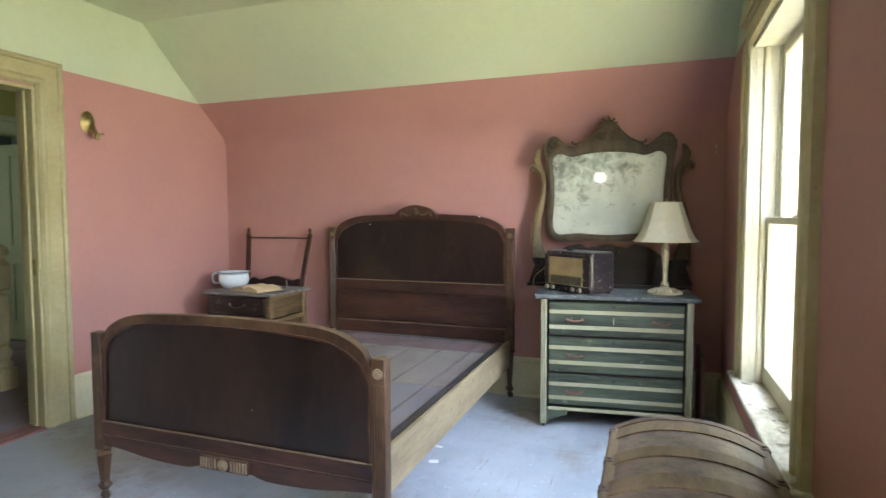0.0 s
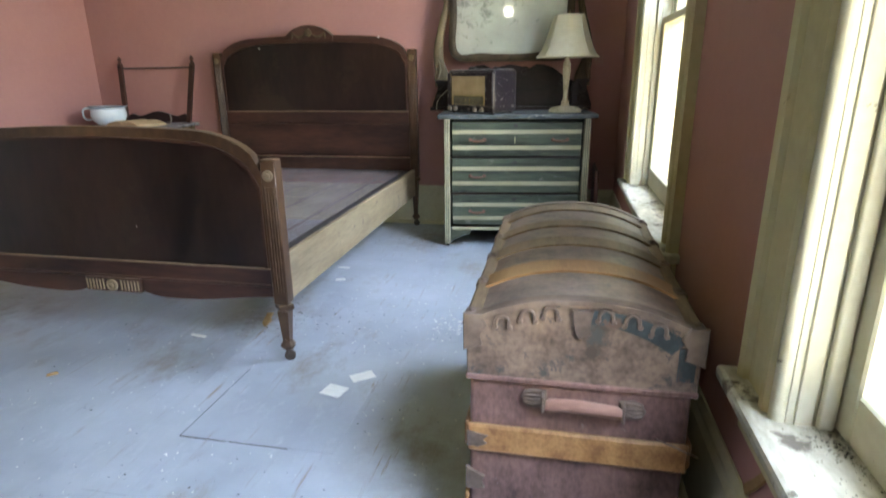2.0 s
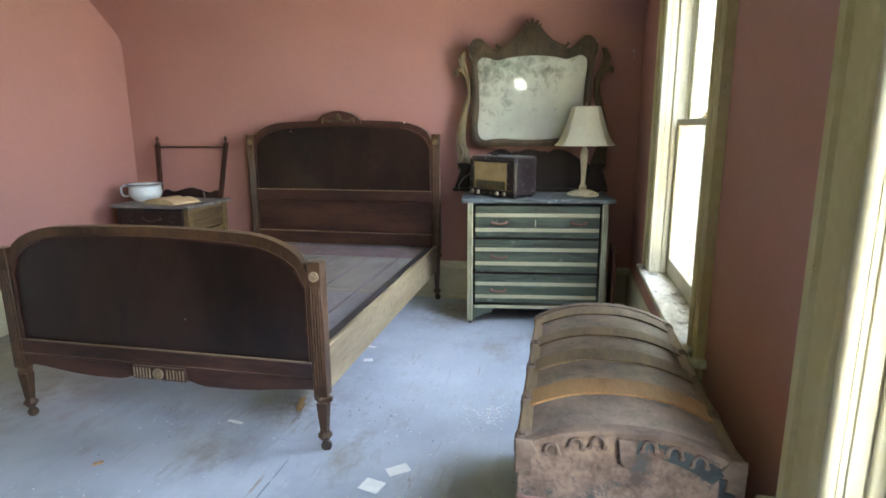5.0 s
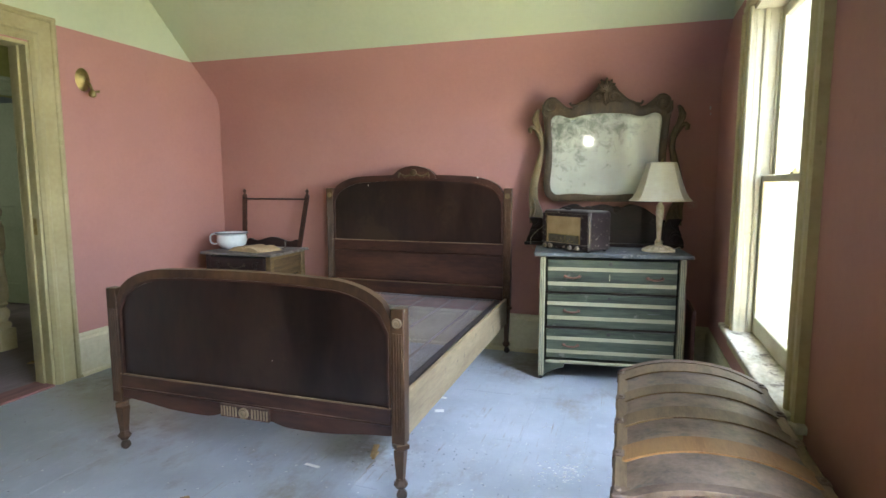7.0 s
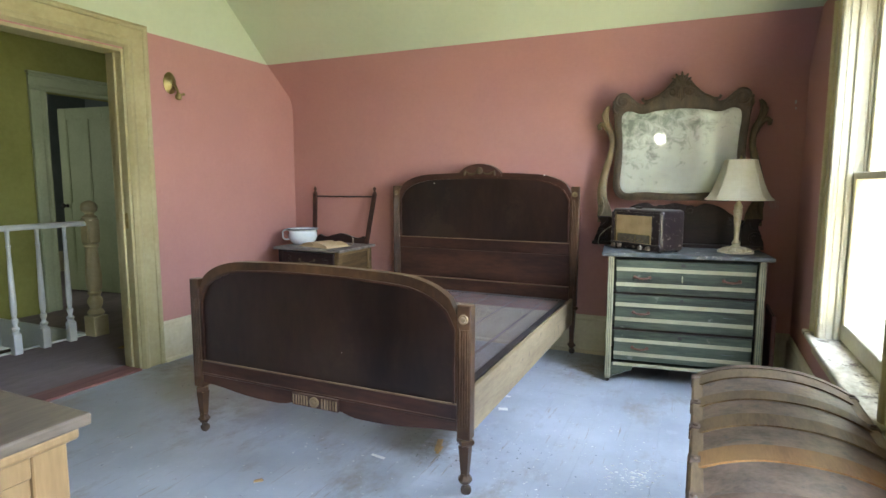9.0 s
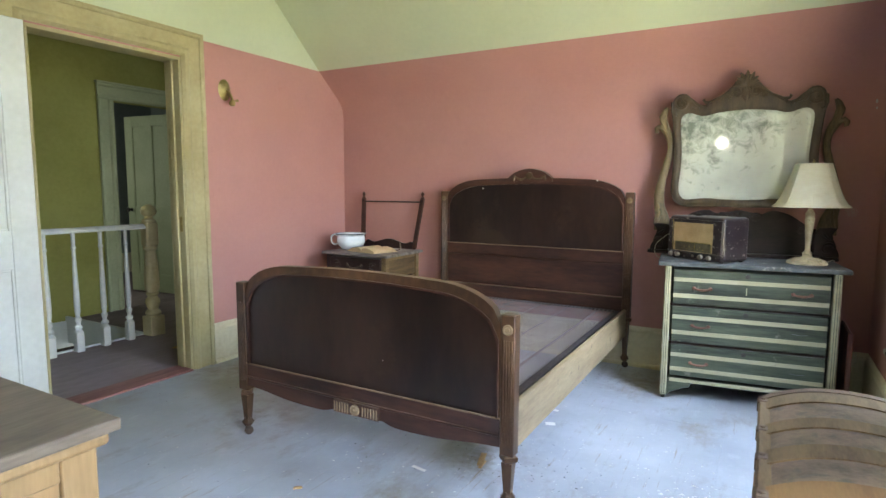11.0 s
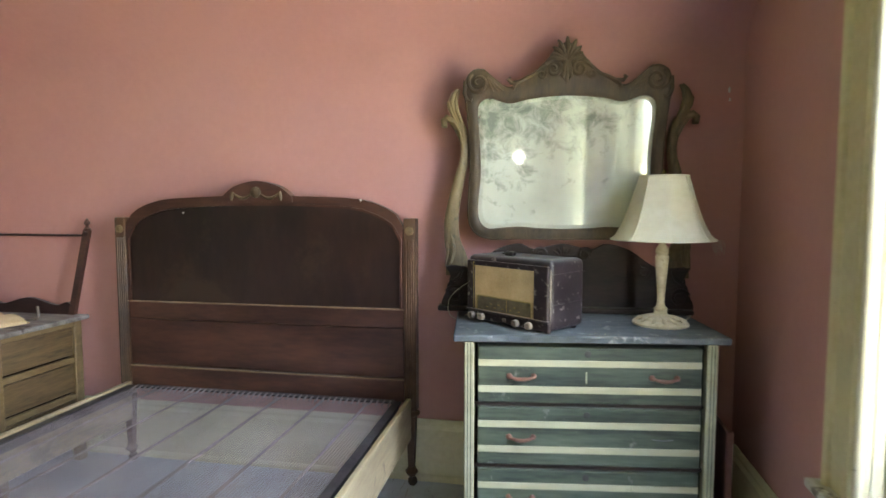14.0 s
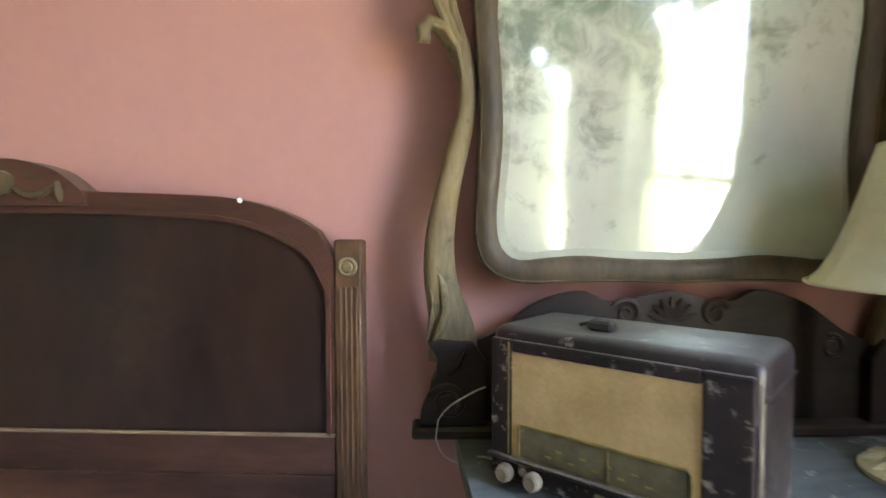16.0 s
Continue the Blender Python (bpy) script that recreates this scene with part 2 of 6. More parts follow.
OAKH = material("dust_greyed_oak_arm", (0.066, 0.046, 0.020), (0.168, 0.124, 0.060), 0.55, 4, 45, (3, 3, 0.6), 0.2, spots=(0.060, 0.058, 0.030), spot_scale=8, spot_at=0.60)
OAKD = material("dark_stained_oak", (0.0092, 0.0054, 0.0045), (0.029, 0.0166, 0.0127), 0.45, 4, 45, (0.6, 3, 3), 0.12, dust=(0.06, 0.05, 0.04), spec=0.28)
BAKEL = material("scuffed_brown_bakelite", (0.008, 0.0055, 0.007), (0.024, 0.017, 0.019), 0.26, 6, 50, bump=0.08, spots=(0.20, 0.18, 0.16), spot_scale=40, spot_at=0.585, dust=(0.15, 0.145, 0.14), dust_most=0.7, rough_to=0.5, spec=0.32)
CLOTH = material("golden_grille_cloth", (0.33, 0.235, 0.115), (0.45, 0.33, 0.175), 0.85, 9, 160, (1, 1, 1), 0.3)
DIAL = material("tarnished_dial_glass", (0.05, 0.045, 0.028), (0.13, 0.115, 0.07), 0.3, 12, 60, bump=0.1, spots=(0.24, 0.21, 0.11), spot_scale=26, spot_at=0.62)
BRASS = material("tarnished_brass", (0.16, 0.13, 0.05), (0.36, 0.29, 0.12), 0.35, 10, 60, bump=0.15, metal=0.85)
KNOB = material("dusty_ivory_knob", (0.12, 0.098, 0.078), (0.22, 0.185, 0.15), 0.5, 20, 80, bump=0.15)
CREAMC = material("cream_lamp_enamel", (0.40, 0.34, 0.21), (0.58, 0.52, 0.36), 0.4, 10, 60, bump=0.2, spots=(0.24, 0.19, 0.11), spot_scale=22, spot_at=0.61)
TRUNK = material("worn_trunk_tin", (0.058, 0.039, 0.030), (0.215, 0.150, 0.110), 0.34, 13, 95, bump=0.5, spots=(0.052, 0.050, 0.048), spot_scale=16, spot_at=0.565, dust=(0.21, 0.18, 0.155), dust_most=0.38, metal=0.1)
TRUNKB = material("red_brown_trunk_canvas", (0.060, 0.030, 0.026), (0.215, 0.120, 0.098), 0.5, 9, 95, (1, 1, 0.6), 0.5, spots=(0.25, 0.19, 0.17), spot_scale=26, spot_at=0.635)
SLAT = material("yellowed_trunk_slat", (0.17, 0.076, 0.026), (0.36, 0.19, 0.072), 0.42, 4, 40, (4, 0.7, 4), 0.15, dust=(0.22, 0.145, 0.07), dust_most=0.6, spots=(0.11, 0.055, 0.025), spot_scale=12, spot_at=0.64)
SLATD = material("grimy_trunk_slat", (0.085, 0.052, 0.024), (0.215, 0.142, 0.070), 0.5, 5, 40, (4, 0.7, 4), 0.2, dust=(0.17, 0.132, 0.095), dust_most=0.45)
IRON = material("rusted_trunk_iron", (0.080, 0.056, 0.045), (0.19, 0.138, 0.105), 0.5, 12, 60, bump=0.35, metal=0.3)
LEATHER = material("cracked_leather_grip", (0.17, 0.085, 0.062), (0.30, 0.165, 0.125), 0.5, 10, 60, (0.5, 3, 3), 0.3)
PINE = material("yellow_pine_chest", (0.205, 0.130, 0.058), (0.29, 0.190, 0.090), 0.42, 2.5, 30, (4, 4, 0.5), 0.1)
PINETOP = material("dull_grey_chest_top", (0.075, 0.058, 0.043), (0.165, 0.130, 0.098), 0.45, 3, 30, (3, 0.6, 3), 0.15)
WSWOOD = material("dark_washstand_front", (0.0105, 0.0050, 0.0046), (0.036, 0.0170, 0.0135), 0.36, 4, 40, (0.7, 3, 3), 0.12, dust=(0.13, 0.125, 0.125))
WSSIDE = material("lighter_side_wood", (0.088, 0.056, 0.023), (0.165, 0.110, 0.048), 0.5, 3, 40, (3, 0.6, 3), 0.12)
WSTOP = material("dusty_grey_washstand_top", (0.085, 0.075, 0.070), (0.230, 0.215, 0.205), 0.6, 6, 40, (0.6, 3, 3), 0.2, spots=(0.05, 0.038, 0.032), spot_scale=9, spot_at=0.60)
WSPANEL = material("streaked_oak_panel", (0.040, 0.024, 0.011), (0.110, 0.070, 0.031), 0.45, 5, 40, (1, 0.5, 6), 0.15)
ENAMEL = material("chipped_white_enamel", (0.60, 0.68, 0.72), (0.71, 0.78, 0.81), 0.14, 4, 40, bump=0.03, spec=0.6)
BLUERIM = material("dark_blue_enamel_rim", (0.03, 0.05, 0.09), (0.07, 0.10, 0.15), 0.2, 8, 40, bump=0.05)
PAPER = material("yellowed_paper", (0.45, 0.34, 0.19), (0.58, 0.46, 0.29), 0.85, 5, 60, bump=0.12)
WHITEPAPER = material("white_scrap_paper", (0.66, 0.66, 0.62), (0.76, 0.76, 0.72), 0.8, 6, 60, bump=0.1)
WOODCHIP = material("raw_splinter_wood", (0.28, 0.17, 0.07), (0.42, 0.28, 0.13), 0.7, 12, 60, bump=0.2)
DIRT = material("dark_dirt_crumbs", (0.02, 0.017, 0.014), (0.06, 0.05, 0.04), 0.9, 12, 60, bump=0.3)
BLACK = material("black_iron", (0.012, 0.011, 0.010), (0.035, 0.03, 0.028), 0.5, 8, 60, bump=0.2)
WIRE = material("pale_frayed_cord", (0.34, 0.30, 0.22), (0.48, 0.43, 0.33), 0.7, 12, 80, bump=0.1)
REDBOARD = material("red_brown_picture_board", (0.09, 0.035, 0.03), (0.17, 0.075, 0.06), 0.45, 4, 40, (3, 3, 0.6), 0.1)

GLASS = bpy.data.materials.new("old_window_glass")
GLASS.use_nodes = True
gb = GLASS.node_tree.nodes["Principled BSDF"]
socket(gb, "Base Color", (0.97, 1.0, 0.97, 1)), socket(gb, "Roughness", 0.0), socket(gb, "IOR", 1.45), socket(gb, "Transmission Weight", 1.0)

SHADE = bpy.data.materials.new("aged_silk_shade")
SHADE.use_nodes = True
sn, sl = SHADE.node_tree.nodes, SHADE.node_tree.links
sb = sn["Principled BSDF"]
stx, sm = sn.new("ShaderNodeTexNoise"), sn.new("ShaderNodeMix")
sm.data_type = "RGBA"
socket(stx, "Scale", 9.0), socket(stx, "Detail", 6.0)
socket(sm, 6, (0.58, 0.54, 0.38, 1)), socket(sm, 7, (0.78, 0.76, 0.63, 1))
sl.new(stx.outputs["Fac"], sm.inputs["Factor"])
sl.new(sm.outputs[2], sb.inputs["Base Color"])
socket(sb, "Roughness", 0.75)
stl, smx = sn.new("ShaderNodeBsdfTranslucent"), sn.new("ShaderNodeMixShader")
socket(stl, "Color", (0.7, 0.66, 0.48, 1)), socket(smx, 0, 0.30)
sl.new(sb.outputs[0], smx.inputs[1])
sl.new(stl.outputs[0], smx.inputs[2])
sl.new(smx.outputs[0], sn["Material Output"].inputs["Surface"])

MIRROR = bpy.data.materials.new("clouded_silver_mirror")
MIRROR.use_nodes = True
mn, ml = MIRROR.node_tree.nodes, MIRROR.node_tree.links
mb = mn["Principled BSDF"]
socket(mb, "Base Color", (0.70, 0.73, 0.64, 1)), socket(mb, "Metallic", 1.0), socket(mb, "Roughness", 0.06)
haze = mn.new("ShaderNodeBsdfDiffuse")
hn, hr, hc = mn.new("ShaderNodeTexNoise"), mn.new("ShaderNodeMapRange"), mn.new("ShaderNodeMix")
mtc = mn.new("ShaderNodeTexCoord")
hc.data_type = "RGBA"
socket(hn, "Scale", 3.0), socket(hn, "Detail", 4.0), socket(hn, "Roughness", 0.55)
ml.new(mtc.outputs["Object"], hn.inputs["Vector"])
socket(hr, "From Min", 0.30), socket(hr, "From Max", 0.75), socket(hr, "To Min", 0.40), socket(hr, "To Max", 0.62)
ml.new(hn.outputs["Fac"], hr.inputs["Value"])
# dark desilvered flecks towards the upper edge
fleck, h2, sepz, hz, fm = mn.new("ShaderNodeTexNoise"), mn.new("ShaderNodeMapRange"), mn.new("ShaderNodeSeparateXYZ"), mn.new("ShaderNodeMapRange"), mn.new("ShaderNodeMath")
socket(fleck, "Scale", 16.0), socket(fleck, "Detail", 9.0), socket(fleck, "Roughness", 0.68), socket(fleck, "Distortion", 0.5)
ml.new(mtc.outputs["Object"], fleck.inputs["Vector"])
ml.new(mtc.outputs["Object"], sepz.inputs[0])
socket(hz, "From Min", 0.45), socket(hz, "From Max", 0.80), socket(hz, "To Min", -0.10), socket(hz, "To Max", 0.09)
ml.new(sepz.outputs["Z"], hz.inputs["Value"])
fm.operation = "ADD"
hx, fx = mn.new("ShaderNodeMapRange"), mn.new("ShaderNodeMath")
socket(hx, "From Min", -0.34), socket(hx, "From Max", 0.30), socket(hx, "To Min", 0.07), socket(hx, "To Max", -0.09)
ml.new(sepz.outputs["X"], hx.inputs["Value"])
fx.operation = "ADD"
ml.new(hz.outputs["Result"], fx.inputs[0])
ml.new(hx.outputs["Result"], fx.inputs[1])
ml.new(fleck.outputs["Fac"], fm.inputs[0])
ml.new(fx.outputs[0], fm.inputs[1])
socket(h2, "From Min", 0.50), socket(h2, "From Max", 0.72), socket(h2, "To Max", 0.85)
ml.new(fm.outputs[0], h2.inputs["Value"])
socket(hc, 6, (0.76, 0.80, 0.68, 1)), socket(hc, 7, (0.17, 0.22, 0.17, 1))
ml.new(h2.outputs["Result"], hc.inputs["Factor"])
ml.new(hc.outputs[2], haze.inputs["Color"])
mmx = mn.new("ShaderNodeMixShader")
ml.new(hr.outputs["Result"], mmx.inputs[0])
ml.new(mb.outputs[0], mmx.inputs[1])
ml.new(haze.outputs[0], mmx.inputs[2])
ml.new(mmx.outputs[0], mn["Material Output"].inputs["Surface"])

# ---- mesh helpers ----


def thing(name, place=(0, 0, 0), label="", category="", group="", turn=0.0, tilt=0.0, kind=""):
    ob = new(name)
    ob.empty_display_size = 0.05
    ob.matrix_world = pose(*place, tilt, 0, turn)
    return tagged(ob, label, category, group, kind)


def part(name, bm, mat, parent=None, label="", smooth=False):
    me = bpy.data.meshes.new(name)
    bmesh.ops.recalc_face_normals(bm, faces=bm.faces)
    bm.to_mesh(me)
    bm.free()
    me.materials.append(mat)
    if smooth:
        me.polygons.foreach_set("use_smooth", [True] * len(me.polygons))
        me.set_sharp_from_angle(angle=radians(40))
    ob = new(name, me)
    if parent:
        ob.parent = parent
    if label:
        ob["label"] = label
    return ob


def structure(name, bm, mat, label, category, smooth=False):
    return tagged(part(name, bm, mat, None, "", smooth), label, category, "", "structure")


def box(bm, x0, x1, y0, y1, z0, z1, bevel=0.0, seg=1):
    b = bmesh.new()
    vs = [b.verts.new((x, y, z)) for x in (x0, x1) for y in (y0, y1) for z in (z0, z1)]
    for f in ((0, 1, 3, 2), (4, 6, 7, 5), (0, 4, 5, 1), (2, 3, 7, 6), (0, 2, 6, 4), (1, 5, 7, 3)):
        b.faces.new([vs[i] for i in f])
    if bevel:
        bmesh.ops.bevel(b, geom=b.edges[:], offset=bevel, segments=seg, profile=0.5, affect="EDGES")
    merge(bm, b)
    return bm


def merge(bm, other, m=None):
    if m is not None:
        bmesh.ops.transform(other, matrix=m, verts=other.verts)
    made = {v: bm.verts.new(v.co) for v in other.verts}
    for f in other.faces:
        bm.faces.new([made[v] for v in f.verts])
    other.free()


def cube(*a, **k):
    return box(bmesh.new(), *a, **k)


def lathe(bm, profile, segs=20, at=(0, 0, 0), m=None):
    """profile: (radius, height) from bottom to top, turned round z."""
    b = bmesh.new()
    rings = []
    for r, z in profile:
        rings.append([b.verts.new((at[0] + r * math.cos(2 * math.pi * i / segs), at[1] + r * math.sin(2 * math.pi * i / segs), at[2] + z)) for i in range(segs)])
    for p, q in zip(rings, rings[1:]):
        for i in range(segs):
            b.faces.new((p[i], p[(i + 1) % segs], q[(i + 1) % segs], q[i]))
    if profile[0][0] > 1e-5:
        b.faces.new(rings[0][::-1])
    if profile[-1][0] > 1e-5:
        b.faces.new(rings[-1])
    bmesh.ops.remove_doubles(b, verts=b.verts, dist=1e-6)
    merge(bm, b, m)
    return bm


def tube(bm, pts, radius, segs=8):
    """A round bar along pts; radius is one number or one for each point."""
    pts = [Vector(p) for p in pts]
    rad = radius if isinstance(radius, (list, tuple)) else [radius] * len(pts)
    rings, side = [], None
    for i, p in enumerate(pts):
        d = (pts[min(i + 1, len(pts) - 1)] - pts[max(i - 1, 0)]).normalized()
        if side is None:
            side = d.orthogonal().normalized()
        side = (side - d * side.dot(d)).normalized()
        up = d.cross(side)
        rings.append([bm.verts.new(p + rad[i] * (math.cos(2 * math.pi * k / segs) * side + math.sin(2 * math.pi * k / segs) * up)) for k in range(segs)])
    for p, q in zip(rings, rings[1:]):
        for k in range(segs):
            bm.faces.new((p[k], p[(k + 1) % segs], q[(k + 1) % segs], q[k]))
    bm.faces.new(rings[0][::-1])
    bm.faces.new(rings[-1])
    return bm


def spline(pts, n):
    """n points evenly along a smooth curve through pts."""
    pts = [np.array(p, float) for p in pts]
    dense = []
    for i in range(len(pts) - 1):
        a, b, c, d = pts[max(i - 1, 0)], pts[i], pts[i + 1], pts[min(i + 2, len(pts) - 1)]
        for k in range(16):
            t = k / 16
            dense.append(0.5 * (2 * b + (c - a) * t + (2 * a - 5 * b + 4 * c - d) * t * t + (3 * b - a - 3 * c + d) * t ** 3))
    dense.append(pts[-1])
    dense = np.array(dense)
    length = np.concatenate([[0], np.cumsum(np.linalg.norm(np.diff(dense[:, :2], axis=0), axis=1))])
    want = np.linspace(0, length[-1], n)
    return [tuple(np.interp(w, length, dense[:, j]) for j in range(dense.shape[1])) for w in want]


def strip(bm, a, b, y0, y1):
    """A slab between two open outlines a and b of (x, z) with as many points, from y0 to y1."""
    rows = [[bm.verts.new((x, y, z)) for x, z in line] for line in (a, b) for y in (y0, y1)]
    n = len(a)
    for i in range(n - 1):
        bm.faces.new((rows[0][i], rows[0][i + 1], rows[2][i + 1], rows[2][i]))
        bm.faces.new((rows[1][i], rows[3][i], rows[3][i + 1], rows[1][i + 1]))
        bm.faces.new((rows[0][i], rows[1][i], rows[1][i + 1], rows[0][i + 1]))
        bm.faces.new((rows[2][i], rows[2][i + 1], rows[3][i + 1], rows[3][i]))
    for i in (0, n - 1):
        bm.faces.new((rows[0][i], rows[2][i], rows[3][i], rows[1][i]))
    return bm


def slab(bm, outline, y0, y1, bevel=0.0):
    """A flat piece of that closed (x, z) outline, from y0 to y1."""
    b = bmesh.new()
    f = [b.verts.new((x, y0, z)) for x, z in outline]
    k = [b.verts.new((x, y1, z)) for x, z in outline]
    b.faces.new(f)
    b.faces.new(k[::-1])
    for i in range(len(f)):
        j = (i + 1) % len(f)
        b.faces.new((f[i], k[i], k[j], f[j]))
    if bevel:
        bmesh.ops.bevel(b, geom=[e for e in b.edges if abs(e.verts[0].co.y - e.verts[1].co.y) < 1e-6], offset=bevel, segments=1, affect="EDGES")
    merge(bm, b)
    return bm


def swept(bm, path, section, closed=False):
    """Sweep a flat section of (across, out) along a path of points with the pair of directions (across, out) at each."""
    rings = [[bm.verts.new(Vector(p) + Vector(a) * s + Vector(o) * t) for s, t in section] for p, a, o in path]
    n = len(section)
    for p, q in zip(rings, rings[1:]):
        for k in range(n):
            bm.faces.new((p[k], p[(k + 1) % n], q[(k + 1) % n], q[k]))
    bm.faces.new(rings[0][::-1])
    bm.faces.new(rings[-1])
    return bm


def spiral(cx, cz, r0, r1, turns, start, y, n=28, flip=1):
    return [(cx + flip * (r0 + (r1 - r0) * i / n) * math.cos(start + turns * 2 * math.pi * i / n), y, cz + (r0 + (r1 - r0) * i / n) * math.sin(start + turns * 2 * math.pi * i / n)) for i in range(n + 1)]


# ---- the room ----
WEST, EAST, NORTH, SOUTH = -2.254, 1.612, 4.697, -0.70
LINE, CEIL, KNEE, RIDGE = 2.186, 2.66, 1.925, 3.87
SLOPE = [(NORTH, KNEE), (4.39, LINE), (RIDGE, CEIL)]


def yz_wall(name, x0, x1, outline, mat, label):
    """A wall piece of that (y, z) outline, from x0 to x1."""
    bm = bmesh.new()
    slab(bm, outline, x0, x1)
    bmesh.ops.transform(bm, matrix=Matrix(((0, 1, 0, 0), (1, 0, 0, 0), (0, 0, 1, 0), (0, 0, 0, 1))), verts=bm.verts)
    return structure(name, bm, mat, label, "wall")


DOOR0, DOOR1, DOORH = 2.20, 3.09, 2.045
WW = WEST - 0.14
yz_wall("wall_west_1", WW, WEST, [(DOOR1, 0), (NORTH, 0), (NORTH, KNEE), (4.39, LINE), (DOOR1, LINE)], PINK, "pink painted plaster wall with a gas bracket")
yz_wall("wall_west_2", WW, WEST, [(SOUTH, 0), (DOOR0, 0), (DOOR0, LINE), (SOUTH, LINE)], PINK, "pink painted plaster wall beside the open door")
yz_wall("wall_west_3", WW, WEST, [(DOOR0, DOORH), (DOOR1, DOORH), (DOOR1, LINE), (DOOR0, LINE)], PINK, "pink painted plaster over the doorway")
yz_wall("wall_west_4", WW, WEST, [(SOUTH, LINE), (4.39, LINE), (RIDGE, CEIL), (SOUTH, CEIL)], MINT, "pale green upper band of the plaster wall")
structure("wall_north", cube(WEST - 0.14, EAST + 0.2, NORTH, NORTH + 0.12, 0, 1.80), PINK, "pink painted plaster knee wall behind the bed", "wall")


def slope_piece(name, y0, z0, y1, z1, mat, label):
    bm = bmesh.new()
    vs = [bm.verts.new((x, y + o, z + o)) for x in (WEST - 0.14, EAST + 0.2) for o in (0, 0.1) for y, z in ((y0, z0), (y1, z1))]
    for f in ((0, 1, 5, 4), (2, 6, 7, 3), (0, 2, 3, 1), (4, 5, 7, 6), (0, 4, 6, 2), (1, 3, 7, 5)):
        bm.faces.new([vs[i] for i in f])
    return structure(name, bm, mat, label, "wall")


CURVE = [(NORTH, 1.80), (4.694, 1.855), (4.684, 1.905), (4.662, 1.95), (4.625, 1.99), (4.57, 2.036), (4.39, LINE)]
bm = bmesh.new()
rows = [[bm.verts.new((x, y + o, z + o)) for y, z in CURVE] for o in (0, 0.08) for x in (WEST - 0.14, EAST + 0.2)]
for i in range(len(CURVE) - 1):
    for p, q in ((0, 1), (3, 2)):
        bm.faces.new((rows[p][i], rows[q][i], rows[q][i + 1], rows[p][i + 1]))
structure("wall_slope_1", bm, PINK, "pink lower strip curving into the sloping attic wall", "wall", smooth=True)
slope_piece("wall_slope_2", 4.39, LINE, RIDGE, CEIL, MINT, "pale green sloping attic wall under the roof")
structure("ceiling", cube(WEST - 0.14, EAST + 0.2, SOUTH - 0.12, RIDGE, CEIL, CEIL + 0.1), MINT, "pale green plaster ceiling", "ceiling")
structure("wall_south", cube(WEST - 0.14, EAST + 0.2, SOUTH - 0.12, SOUTH, 0, CEIL), PINK, "plain pink plaster end wall", "wall")

WIN = {"window_1": (2.69, 3.72), "window_2": (0.62, 1.655)}
W0, W1 = 0.475, 2.065
EO = EAST + 0.19
ys = [SOUTH, 0.62, 1.655, 2.69, 3.72, NORTH]
for i, (a, b) in enumerate(((0, 1), (2, 3), (4, 5))):
    top = [(ys[b], 0), (ys[b], LINE), (ys[a], LINE), (ys[a], 0)] if b < 5 else [(NORTH, 0), (NORTH, KNEE), (4.39, LINE), (ys[a], LINE), (ys[a], 0)]
    yz_wall("wall_east_%d" % (i + 1), EAST, EO, top, PINK, "pink painted plaster wall beside the windows")
for i, k in enumerate((1, 3)):
    yz_wall("wall_east_%d" % (i + 4), EAST, EO, [(ys[k], 0), (ys[k + 1], 0), (ys[k + 1], W0), (ys[k], W0)], PINK, "pink painted plaster under a window")
    yz_wall("wall_east_%d" % (i + 6), EAST, EO, [(ys[k], W1), (ys[k + 1], W1), (ys[k + 1], LINE), (ys[k], LINE)], PINK, "pink painted plaster over a window")
yz_wall("wall_east_8", EAST, EO, [(SOUTH, LINE), (4.39, LINE), (RIDGE, CEIL), (SOUTH, CEIL)], MINT, "pale green upper band of the window wall")

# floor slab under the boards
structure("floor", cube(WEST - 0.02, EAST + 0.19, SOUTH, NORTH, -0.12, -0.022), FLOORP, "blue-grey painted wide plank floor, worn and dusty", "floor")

SKIRT = [(0, 0), (0.022, 0), (0.022, 0.235), (0.014, 0.25), (0.014, 0.262), (0.005, 0.278), (0, 0.278)]
SHOE = [(0.022, 0), (0.042, 0), (0.038, 0.014), (0.030, 0.022), (0.022, 0.025)]


def skirting(name, a, b, out):
    bm = bmesh.new()
    for sec in (SKIRT, SHOE):
        swept(bm, [(p, out, (0, 0, 1)) for p in (a, b)], sec)
    return structure(name, bm, BASEPAINT, "tall cream painted baseboard with a moulded top", "baseboard")


skirting("baseboard_north", (WEST, NORTH, 0), (EAST, NORTH, 0), (0, -1, 0))
skirting("baseboard_west_1", (WEST, 3.246, 0), (WEST, NORTH - 0.045, 0), (1, 0, 0))
skirting("baseboard_west_2", (WEST, SOUTH, 0), (WEST, 2.042, 0), (1, 0, 0))
skirting("baseboard_east", (EAST, SOUTH, 0), (EAST, NORTH - 0.045, 0), (-1, 0, 0))

# casing profile: across the board, out from the wall
CASING = [(0, 0), (0, 0.030), (0.012, 0.036), (0.024, 0.030), (0.028, 0.020), (0.095, 0.020), (0.100, 0.026), (0.112, 0.031), (0.126, 0.030), (0.134, 0.020), (0.140, 0.012), (0.140, 0)]


def casing(bm, a, b, across, out, width):
    k = width / 0.140
    swept(bm, [(p, Vector(across) * k, out) for p in (a, b)], CASING)


